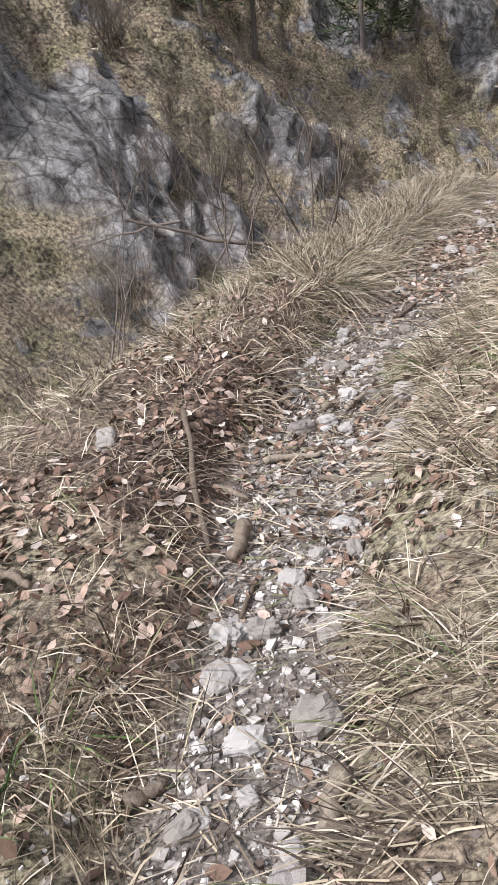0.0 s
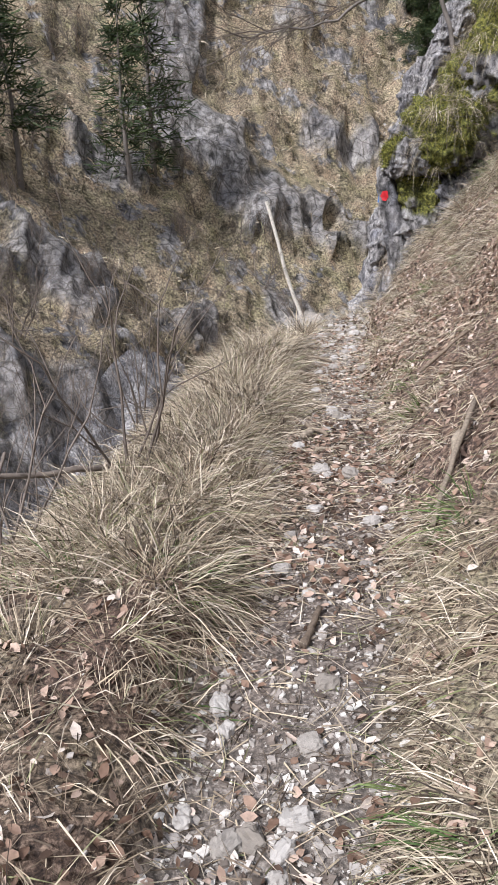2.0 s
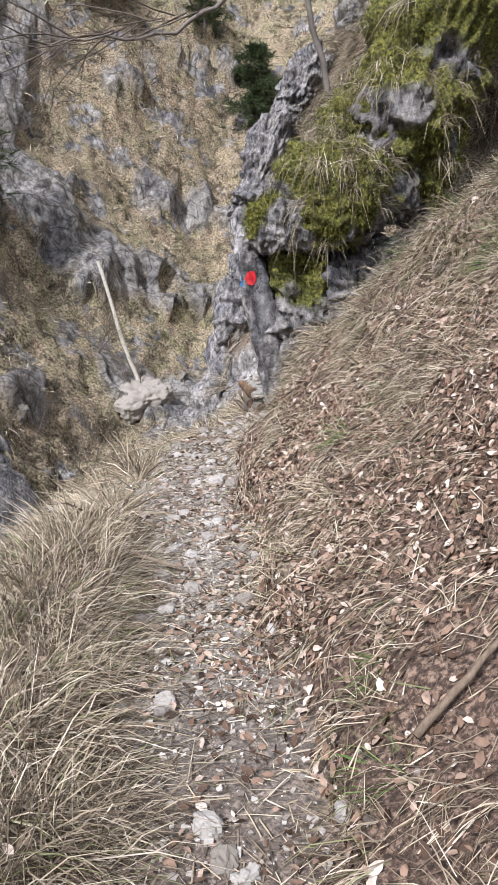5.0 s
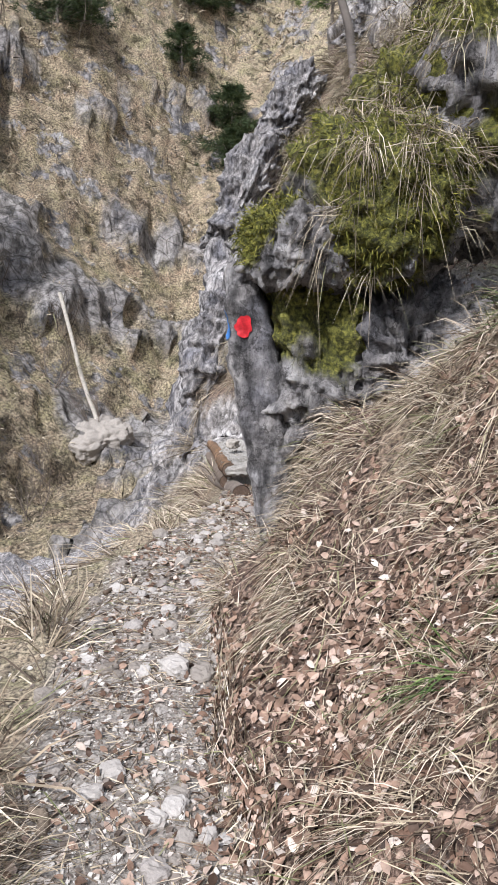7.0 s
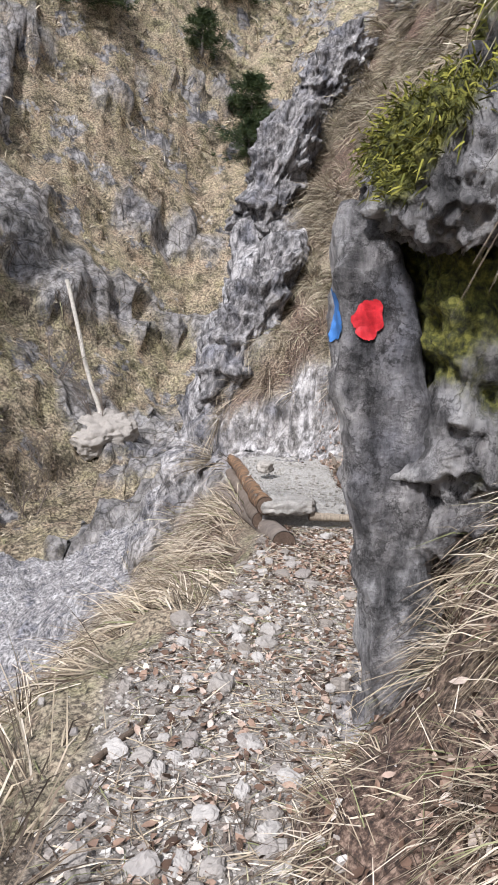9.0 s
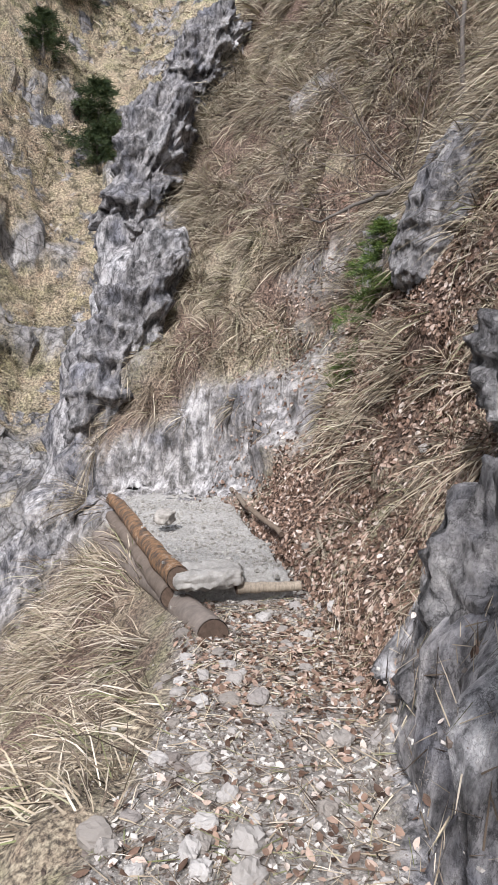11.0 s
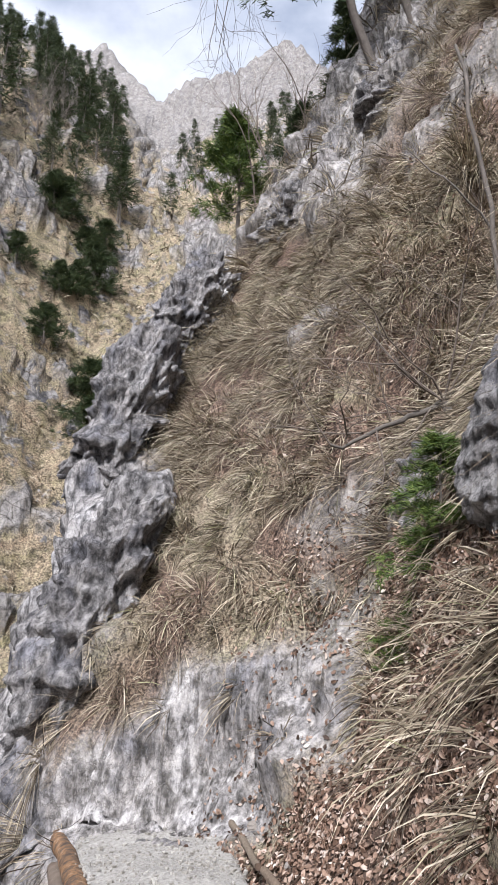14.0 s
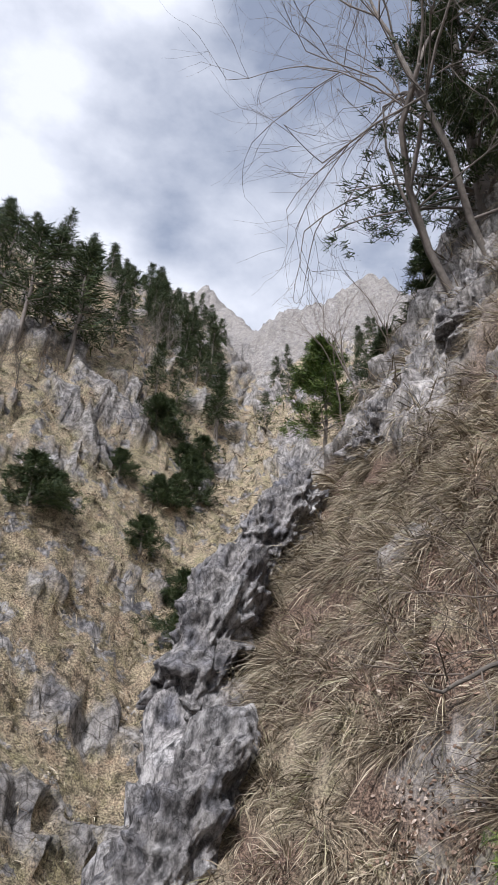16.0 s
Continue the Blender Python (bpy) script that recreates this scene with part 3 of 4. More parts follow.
rock_block("cliff_block", 14.85, -0.42, 2.3, (0.3, 0.26, 0.55), 39, "pale smooth limestone slab in the bank", (0.3, 0), 0, moss=-2.0, rough=0.16, n=44, power=3.0)
rock_block("cliff_block", 16.35, -0.25, 2.1, (0.3, 0.22, 0.3), 43, "dark limestone hollow behind the gnarled bush", (0.2, 0), 12, rough=0.3, n=36, power=2.6)
slab_far = rock_block("pale_boulder", 0, 0, 0, (1.7, 1.3, 0.55), 41, "pale washed boulder in the gorge bed", mat=MAT_PALE, rough=0.2)
slab_far.matrix_world = pose(15.9, 46.6, far_spot(15.9, 46.6)[2] + 0.3, 12, -14, 10)


# the painted waymark follows the pillar's surface
def paint_patch(name, parent, centre, radius, mat, squash=1.0, seed=0, lift=0.004):
    src = parent.data
    co_ = np.zeros(len(src.vertices) * 3)
    src.vertices.foreach_get("co", co_)
    co_ = co_.reshape(-1, 3)
    bm = bmesh.new()
    bm.from_mesh(src)
    bm.verts.ensure_lookup_table()
    bmesh.ops.subdivide_edges(bm, edges=[e for e in bm.edges if (e.verts[0].co - centre).length < radius * 2.2], cuts=5, use_grid_fill=True)
    bm.normal_update()
    doomed = []
    for f in bm.faces:
        c = f.calc_center_median() - centre
        d = math.hypot(math.hypot(c.x, c.y), c.z * squash)
        if d > radius * (1 + 0.3 * noise.noise(c * 30 + Vector((seed, 0, 0)))):
            doomed.append(f)
    bmesh.ops.delete(bm, geom=doomed, context="FACES")
    for v in bm.verts:
        v.co += v.normal * lift
    me_ = bpy.data.meshes.new(name)
    bm.to_mesh(me_)
    bm.free()
    return part(name, me_, mat, parent)


bpy.context.view_layer.update()


def on_pillar(x, y, z):
    """The nearest point of the pillar's surface, in its own axes."""
    return pillar.closest_point_on_mesh(pillar.matrix_world.inverted() @ Vector((x, y, z)))[1]


paint_patch("blue_mark", pillar, on_pillar(4.02, 10.05, 1.49), 0.072, MAT_BLUE, 0.95, 3, 0.004)
paint_patch("red_mark", pillar, on_pillar(4.04, 9.94, 1.485), 0.042, MAT_RED, 0.75, 5, 0.009)


# ---- tubes: branches, sticks, logs ----
def tube(pts, radii, sides=6):
    pts, radii = np.asarray(pts, float), np.asarray(radii, float)
    tan = unit(np.gradient(pts, axis=0))
    ref = np.array([0.31, 0.17, 0.93]) if abs(tan[0][2]) < 0.9 else np.array([1.0, 0.1, 0.0])
    s = unit(np.cross(tan, ref))
    t = np.cross(tan, s)
    k = np.arange(sides) * 2 * math.pi / sides
    ring = s[:, None] * np.cos(k)[None, :, None] + t[:, None] * np.sin(k)[None, :, None]
    v = (pts[:, None] + ring * radii[:, None, None]).reshape(-1, 3)
    n = len(pts)
    i = np.arange(n - 1)[:, None] * sides
    j = np.arange(sides)[None]
    j2 = (j + 1) % sides
    return v, np.stack([i + j, i + j2, i + sides + j2, i + sides + j], -1).reshape(-1, 4)


def joined(name, pieces, smooth=True):
    verts, quads, at = [], [], 0
    for v, q in pieces:
        verts.append(v)
        quads.append(q + at)
        at += len(v)
    return mesh_from(name, np.concatenate(verts), np.concatenate(quads), smooth)


def wavy(p, q, n, amp, seed):
    g = np.random.default_rng(seed)
    s = np.linspace(0, 1, n)[:, None]
    wob = np.cumsum(g.normal(size=(n, 3)), 0)
    wob -= wob[0] * (1 - s) + wob[-1] * s
    return np.asarray(p) * (1 - s) + np.asarray(q) * s + wob * amp


def closed_tube(pts, radii, sides=12):
    """A tube with its ends drawn in to a near point."""
    pts = np.asarray(pts, float)
    pts = np.concatenate([pts[:1], pts, pts[-1:]])
    radii = np.concatenate([[radii[0] * 0.03], radii, [radii[-1] * 0.03]])
    v, q = tube(pts[1:-1], radii[1:-1], sides)
    e0 = pts[1] + (v[:sides] - pts[1]) * 0.02
    e1 = pts[-2] + (v[-sides:] - pts[-2]) * 0.02
    n = len(v)
    v = np.concatenate([v, e0, e1])
    j = np.arange(sides)
    j2 = (j + 1) % sides
    c0 = np.stack([n + j, n + j2, j2, j], -1)
    c1 = np.stack([n - sides + j, n - sides + j2, n + sides + j2, n + sides + j], -1)
    return v, np.concatenate([q, c0, c1])


def stick(x0, y0, x1, y1, radius, seed, name="fallen_stick", label="dead barkless stick lying among leaves and stones"):
    z0, z1 = on_ground(x0, y0) + radius * 0.9, on_ground(x1, y1) + radius * 0.9
    mid = on_ground((x0 + x1) / 2, (y0 + y1) / 2) + radius * 0.9
    lift = max(0, mid - (z0 + z1) / 2) + 0.004
    p = wavy((x0, y0, z0 + lift), (x1, y1, z1 + lift), 9, radius * 0.35, seed)
    rr_ = radius * np.linspace(1.1, 0.75, 9) * np.random.default_rng(seed).uniform(0.85, 1.15, 9)
    v, q = closed_tube(p, rr_, 8)
    return tagged(part(name, mesh_from(name, v, q), MAT_WOOD), label, "stick", "fallen sticks")


STICKS_START = [
    (-0.15, 2.53, -0.02, 1.81, 0.011), (0.08, 1.92, 0.04, 1.76, 0.022), (0.13, 2.36, 0.33, 2.39, 0.013), (-0.12, 1.02, -0.06, 1.07, 0.016),
    (0.27, 1.05, 0.23, 0.90, 0.02), (-0.04, 2.18, 0.08, 2.11, 0.011), (0.31, 2.21, 0.42, 2.16, 0.01), (-0.53, 1.59, -0.43, 1.56, 0.012),
    (0.11, 1.66, 0.04, 1.40, 0.006), (0.16, 2.84, 0.25, 2.93, 0.014), (0.36, 2.78, 0.41, 2.81, 0.014), (0.45, 2.76, 0.52, 2.85, 0.013),
    (0.83, 3.85, 0.95, 4.02, 0.013), (0.73, 4.59, 0.88, 4.32, 0.008)]
STICKS_PATH = [
    (2.08, 4.92, 1.44, 4.16, 0.012), (1.91, 4.76, 1.75, 4.55, 0.02), (1.50, 5.51, 1.71, 5.46, 0.01), (1.63, 6.00, 1.65, 5.72, 0.014),
    (2.15, 8.28, 2.57, 7.94, 0.014), (2.00, 7.49, 2.23, 7.42, 0.018), (2.39, 6.03, 2.75, 6.01, 0.012), (1.59, 5.86, 1.51, 5.74, 0.022),
    (2.65, 8.75, 2.64, 8.62, 0.02), (3.48, 10.45, 3.73, 10.61, 0.012), (6.87, 13.02, 6.5, 12.60, 0.012)]
for k, row in enumerate(STICKS_START + STICKS_PATH):
    stick(*row, k)
stick(1.13, 5.28, 1.06, 4.89, 0.034, 50, "short_log", "short weathered log along the path edge")
stick(3.3, 6.1, 2.75, 5.67, 0.035, 51, "short_log", "bare dead log on the leafy bank")

# ---- stones of the path ----
STONE_MESHES = [mesh_from("stone", *rock_shape((1.0, rng.uniform(0.65, 0.95), rng.uniform(0.4, 0.65)), 60 + k, 7, 3.2, 0.2, 1.3), False) for k in range(8)]
for sm in STONE_MESHES:
    sm.materials.append(MAT_STONE)
stones = 0


def path_stone(x, y, size, seed):
    g = np.random.default_rng(seed)
    ob = new("stone", STONE_MESHES[seed % 8])
    ob.parent = ground
    ob.matrix_world = pose(x, y, on_ground(x, y) + size * 0.15, g.uniform(-20, 20), g.uniform(-20, 20), g.uniform(0, 360)) @ Matrix.Diagonal((size, size, size, 1))


BIG_STONES = [
    (0.24, 1.20, 0.062), (0.05, 1.48, 0.055), (0.47, 2.90, 0.05), (0.02, 0.98, 0.028), (0.20, 1.66, 0.04), (0.36, 2.61, 0.03), (0.58, 2.90, 0.03),
    (-0.39, 2.33, 0.05), (0.37, 2.67, 0.045), (0.27, 2.62, 0.06), (1.20, 5.47, 0.07), (1.10, 5.09, 0.04), (0.92, 4.33, 0.045), (0.79, 4.24, 0.03),
    (1.08, 4.99, 0.05), (1.22, 4.78, 0.04), (1.42, 5.13, 0.03), (3.16, 9.51, 0.05), (3.41, 9.38, 0.08), (2.87, 9.44, 0.06), (3.03, 8.57, 0.05)]
LATE_STONES = [
    (3.49, 9.28, 0.07), (3.29, 10.04, 0.05), (4.10, 10.72, 0.07), (4.57, 11.11, 0.06), (3.99, 10.81, 0.04), (4.66, 11.31, 0.045), (4.41, 11.18, 0.05),
    (4.24, 11.41, 0.06), (4.48, 11.00, 0.06), (5.21, 11.77, 0.07), (4.99, 11.88, 0.05), (5.59, 11.86, 0.04), (5.36, 12.15, 0.05), (6.76, 12.14, 0.04),
    (6.75, 13.00, 0.04), (7.9, 14.9, 0.07), (7.5, 14.2, 0.04)]
for k, (x, y, s) in enumerate(BIG_STONES + LATE_STONES):
    path_stone(x, y, 0.78 * s, k)
stony = on_trail * np.interp(ga, [0.3, 3, 4.2, 6.5, 8, 13.8, 14.2], [1.0, 0.9, 0.4, 0.35, 1.3, 1.3, 0.0]) + 0.05 * ease((0.8 - np.abs(gu)) / 0.3) * (ga < 14) * (ga > 0)
pos, nor, _ = scatter(stony * (ga > 0.3) * (ga < 14), 262)
for k, p in enumerate(pos):
    path_stone(p[0], p[1], float(rng.uniform(0.016, 0.04)), 100 + k)


def pebbles(weight, count, lo, hi, flat=0.6):
    v0, q0 = cube_ball(2)
    v0 = v0 / (np.abs(v0) ** 3.0).sum(-1, keepdims=True) ** (1 / 3.0)
    p_, n_, _ = scatter(weight, count)
    size = lo * (hi / lo) ** (rng.random(count) ** 2.2)
    v_ = v0[None] * rng.uniform(0.7, 1.25, (count, len(v0), 1)) * (size[:, None] * rng.uniform(0.6, 1.3, (count, 3)) * [1, 1, flat])[:, None]
    t_ = rng.uniform(0, 6.283, count)
    c_, s_ = np.cos(t_)[:, None], np.sin(t_)[:, None]
    x_, y_ = v_[..., 0] * c_ - v_[..., 1] * s_, v_[..., 0] * s_ + v_[..., 1] * c_
    v_ = np.stack([x_, y_, v_[..., 2] + x_ * rng.normal(0, 0.3, (count, 1))], -1) + (p_ + n_ * (size * 0.2)[:, None])[:, None]
    return v_.reshape(-1, 3), (np.arange(count)[:, None, None] * len(v0) + q0[None]).reshape(-1, 4)


stuff("gravel", [pebbles(stony * np.interp(ga, [0, 4, 6], [1.8, 1.4, 1.0]), 48000, 0.0035, 0.016)], MAT_GRAVEL, "loose grey and tan limestone gravel on the footpath", "gravel", False)


# ---- fallen leaves ----
def leaves(weight, count, lo=0.016, hi=0.034):
    p_, n_, _ = scatter(weight, count)
    size = rng.uniform(lo, hi, count)
    t_ = rng.normal(size=(count, 3))
    n2 = unit(n_ + rng.normal(size=(count, 3)) * 0.45)
    u_ = unit(t_ - n2 * (t_ * n2).sum(-1, keepdims=True))
    w_ = np.cross(n2, u_)
    outline = [(-1.0, 0), (-0.35, 0.52), (0.4, 0.45), (1.0, 0.0), (0.4, -0.45), (-0.35, -0.52), (-0.3, 0), (0.4, 0)]
    curl = rng.uniform(-0.2, 0.5, count)
    bend = rng.uniform(-0.3, 0.3, count)
    v_ = np.zeros((count, 8, 3))
    for k, (lx, ly) in enumerate(outline):
        up = curl * abs(ly) * 1.2 + bend * lx * lx
        v_[:, k] = p_ + n_ * 0.012 + (u_ * lx + w_ * ly * 1.0) * size[:, None] + n2 * (size * up)[:, None]
    q_ = np.array([[0, 1, 6, 6], [1, 2, 7, 6], [2, 3, 7, 7], [3, 4, 7, 7], [4, 5, 6, 7], [5, 0, 6, 6]])
    q_ = np.array([[0, 6, 2, 1], [6, 7, 3, 2], [0, 5, 4, 6], [6, 4, 3, 7]])
    return v_.reshape(-1, 3), (np.arange(count)[:, None, None] * 8 + q_[None]).reshape(-1, 4)


bank = ease((gu - half(ga) + 0.15) / 0.2)
leafy = np.interp(ga, [-1, 0, 1, 3, 4.5, 6, 9.5, 10, 11, 13, 17, 17.6], [0.3, 0.5, 0.35, 0.4, 1.5, 1.6, 1.3, 0.3, 0.3, 1.0, 1.0, 0.0]) * bank * ease((2.2 - gu) / 0.8)
leafy = leafy + on_trail * np.interp(ga, [0, 3, 4, 6, 8, 10, 13.9, 14], [0.15, 0.3, 1.4, 1.2, 0.2, 0.25, 0.7, 0.05]) + 0.5 * (gu < 0) * ease((gu + 1.6) / 0.6) * (ga > -0.5) * (ga < 9) * (1 - on_trail)
leafy = leafy * (1 - 0.9 * rock) * np.clip(0.55 + 1.1 * fbm(gx * 1.1, gy * 1.1, 0, 3, 81), 0.12, 2)
gully = ease((ga - 12.2) / 0.5) * ease((17.8 - ga) / 0.8) * ease((gu - 0.35) / 0.1) * ease((2.6 - gz) / 0.8) * (1 - rock)
clear_face = (ga > 15) * (ga < 19) * (gr > -1.2) * (gr < 1.5) * (1 - rock) * 1.0
stuff("fallen_leaves", [leaves(leafy, 62000, 0.01, 0.026), leaves(gully, 13000, 0.012, 0.026), leaves(clear_face, 5000, 0.014, 0.028)], MAT_LEAF, "curled brown beech leaves fallen on the slope and path", "leaf")
# fine straw, needles and twig bits
frag_p, frag_n, _ = scatter((on_trail * 0.8 + leafy + 0.2 * bank) * (ga > 0) * (ga < 14) * (gu < 2), 40000)
frag_t = rng.normal(size=frag_p.shape)
frag_t = unit(frag_t - frag_n * (frag_t * frag_n).sum(-1, keepdims=True) + frag_n * 0.08)
stuff("straw_litter", [blades(frag_p + frag_n * 0.008, frag_t, rng.uniform(0.04, 0.16, 40000), rng.uniform(0.002, 0.005, 40000), rng.uniform(0, 0.1, 40000))], MAT_STRAW, "broken straw and twig litter over the path", "litter")

# ---- dry grass ----
clear = (1 - on_trail) * (1 - rock) * (1 - gully * 0.75)
patchy = np.clip(0.5 + 1.2 * fbm(gx * 0.9, gy * 0.9, gz * 0.9, 3, 85), 0.05, 2)
lefty = clear * ease((-gu - half(ga) + 0.06) / 0.1) * ease((gu + 3.2) / 0.8) * (ga > -1) * (ga < 9.5) * np.clip(patchy, 0.5, 2)
righty = clear * ease((gu - half(ga) + 0.02) / 0.12) * ease((2.6 - gu) / 0.5) * (ga > -1) * (ga < 10.6) * patchy * np.interp(ga, [0, 3, 4.5, 7, 9], [1.4, 1.0, 0.32, 0.4, 1.0])
slope_l = clear * (gu < -0.45) * (gr > -9) * (ga > 8.5) * (ga < 21)
lefty = lefty * np.interp(ga, [2, 4.5, 8, 9], [0.9, 1.5, 1.5, 1.0])
brow = clear * (gu < -half(ga)) * (gu > -half(ga) - 0.75) * (ga > 3.6) * (ga < 8.6)
slope_l = slope_l * (1 - (ga > 12.9) * (gu > -0.58))
grass = [tussocks(brow, 900, 30, 0.34, 0.0036, 0.09, 0.45, 0.8), tussocks(lefty, 4300, 28, 0.2, 0.0034, 0.1, 0.36, 0.75), tussocks(righty, 2800, 29, 0.2, 0.0034, 0.1, 0.3, 0.9),
         tussocks(slope_l * (gr > -6), 900, 26, 0.4, 0.007, 0.12, 0.8, 0.5)]
stuff("dry_grass", grass, MAT_STRAW, "long dry straw-coloured grass lying over the banks", "grass")
face_w = clear * (ga > 12.6) * (ga < 23) * (gr > -3.4) * (gr < 4.5) * np.where(ga > 17.7, 1.0, ease((gu - 0.5) / 0.2)) * np.clip(0.6 + 1.3 * fbm(gx * 0.8, gy * 0.8, gz * 0.8, 3, 87), 0.6, 1.8) * np.where(ga < 15.2, 1.6, 1.0) * np.where((ga < 17) & (gz < 0.55), 0.12, 1.0)
stuff("tussock_grass", [tussocks(face_w, 6200, 25, 0.29, 0.0075, 0.09, 0.7, 0.35), tussocks(face_w, 420, 80, 0.5, 0.0065, 0.13, 0.75, 0.25)], MAT_FACE_STRAW, "hanging tussocks of dry grass on the steep face", "grass")
wild_w = clear * ((gu < -1.8) | (ga > 20)) * (gr > -15)
stuff("slope_grass", [tussocks(wild_w, 1500, 16, 0.5, 0.02, 0.2, 0.8, 0.4)], MAT_FACE_STRAW, "rough dry grass on the slope into the gorge", "grass")
stuff("green_grass", [tussocks((lefty + righty) * (patchy > 0.9), 200, 40, 0.2, 0.004, 0.08, 0.7, 0.5)], MAT_GREEN, "fresh green grass blades among the dry grass", "grass")


# ---- the log-edged platform ----
def log_thing(name, p, q, radius, mat, label, seed, bow=0.006, end_label="sawn log end"):
    root = tagged(new(name), label, "log")
    base = Vector(p)
    root.location = base
    pts = wavy((0, 0, 0), tuple(Vector(q) - base), 14, bow, seed)
    rr_ = radius * np.linspace(1.0, 0.85, 14) * np.random.default_rng(seed).uniform(0.985, 1.015, 14)
    v, qd = tube(pts, rr_, 18)
    part("trunk", mesh_from("trunk", v, qd), mat, root)
    for at_, r_, away in ((pts[0], rr_[0], pts[0] - pts[1]), (pts[-1], rr_[-1], pts[-1] - pts[-2])):
        d = away / np.linalg.norm(away)
        cv, cq = closed_tube([at_ - d * 0.02, at_ + d * 0.004], [r_ * 0.93, r_ * 0.93], 18)
        part("sawn_end", mesh_from("sawn_end", cv, cq, False), MAT_CUT, root, end_label)
    return root


log_thing("edge_log", (5.71, 13.03, -0.05), (7.27, 16.4, -0.5), 0.075, MAT_LOGTOP, "peeled orange-brown log edging the gravel platform", 3)
log_thing("support_log", (5.72, 13.1, -0.19), (7.22, 16.35, -0.64), 0.072, MAT_LOG, "dark log stacked under the platform edge log", 4)
log_thing("lower_log", (5.53, 12.47, -0.15), (7.08, 16.35, -0.86), 0.088, MAT_LOG, "grey weathered log below the platform edge", 5)
log_thing("cross_log", (5.98, 12.82, -0.1), (6.33, 12.63, -0.09), 0.034, MAT_WOOD, "pale short log across the platform front", 6, 0.003)
log_thing("kerb_pole", (8.0, 15.3, -0.22), (7.35, 14.3, -0.12), 0.024, MAT_WOOD, "thin pole along the platform's inner side", 7, 0.004)
log_thing("kerb_pole", (7.3, 14.2, -0.1), (6.85, 13.35, -0.04), 0.024, MAT_WOOD, "thin pole along the platform's inner side", 8, 0.004)
log_thing("far_log", (-6.3, 27.2, far_spot(-6.3, 27.2)[2] + 0.5), (-3.5, 28.0, far_spot(-3.5, 28.0)[2] + 0.75), 0.17, MAT_DEAD, "bleached fallen trunk lying across the gorge wall", 9, 0.03)
fallen = log_thing("dead_pole", (16.78, 47.29, -7.6), (14.63, 48.94, 1.97), 0.13, MAT_DEAD, "bare white dead trunk leaning out of the gorge", 10, 0.05)
# gravel deck
dn = 40
da_, db_ = np.meshgrid(np.linspace(0, 1, dn * 3), np.linspace(0, 1, dn), indexing="ij")
c00, c01, c10, c11 = (np.array([*xy(a_, r_), z_]) for a_, r_, z_ in ((14.05, -2.33, 0.0), (14.07, -1.58, -0.05), (17.95, -2.78, -0.47), (17.3, -1.62, -0.3)))
deck = (c00 * (1 - da_[..., None]) + c10 * da_[..., None]) * (1 - db_[..., None]) + (c01 * (1 - da_[..., None]) + c11 * da_[..., None]) * db_[..., None]
deck[..., 2] += 0.035 * fbm(deck[..., 0] * 2.4, deck[..., 1] * 2.4, 0, 5, 90) + 0.006 * fbm(deck[..., 0] * 30, deck[..., 1] * 30, 0, 2, 91)
edge_drop = np.maximum(np.maximum(ease((0.02 - da_) / 0.02), ease((0.03 - db_) / 0.03)), ease((db_ - 0.93) / 0.07))
deck[..., 2] -= 0.22 * edge_drop
platform = tagged(part("gravel_platform", mesh_from("gravel_platform", deck.reshape(-1, 3), grid_quads(dn * 3, dn)), MAT_DECK), "level pad of pale crushed gravel held by logs", "platform")
dk = deck.reshape(-1, 3)[rng.choice(dn * dn * 3, 3000)]
cv0, cq0 = cube_ball(2)
cv0 = cv0 / (np.abs(cv0) ** 3.0).sum(-1, keepdims=True) ** (1 / 3.0)
cs = 0.004 * 5.0 ** (rng.random(3000) ** 2.5)
cv = cv0[None] * rng.uniform(0.6, 1.2, (3000, len(cv0), 1)) * cs[:, None, None] + (dk + rng.normal(size=(3000, 3)) * [0.03, 0.03, 0.001])[:, None]
stuff("platform_chippings", [(cv.reshape(-1, 3), (np.arange(3000)[:, None, None] * len(cv0) + cq0[None]).reshape(-1, 4))], varied("chippings", [(0, (0.28, 0.26, 0.23)), (1, (0.48, 0.46, 0.42))], 0.9, 30), "pale stone chippings on the platform", "gravel", False)
slab = rock_block("edge_slab", 0, 0, 0, (0.19, 0.13, 0.04), 55, "tan stone slab at the platform's front edge", mat=MAT_PALE, rough=0.16, n=24)
slab.matrix_world = pose(5.87, 12.96, -0.04, 4, 6, 150)
lump = rock_block("edge_stone", 0, 0, 0, (0.055, 0.05, 0.04), 57, "small stone resting against the edge log", mat=MAT_PALE, rough=0.3, n=12)
lump.matrix_world = pose(6.35, 14.1, -0.02, 0, 0, 20)


# ---- bare shrubs and trees ----
def grow(out, p, d, length, radius, depth, g, up=0.15, spread=0.6, kids=3, sides=4):
    n = 5
    pts = [np.array(p, float)]
    d = unit(np.array(d, float))
    for _ in range(n - 1):
        d = unit(d + g.normal(size=3) * 0.14 + np.array([0, 0, up * 0.2]))
        pts.append(pts[-1] + d * length / (n - 1))
    out.append(tube(pts, np.linspace(radius, radius * 0.55, n), sides if depth > 1 else 3))
    if depth:
        for k in range(kids):
            s = g.uniform(0.35, 1.0) if k else 1.0
            i = min(n - 1, int(s * (n - 1)))
            nd = unit(d + g.normal(size=3) * spread + np.array([0, 0, up]))
            grow(out, pts[i], nd, length * g.uniform(0.55, 0.8), radius * 0.5, depth - 1, g, up, spread, kids, sides)


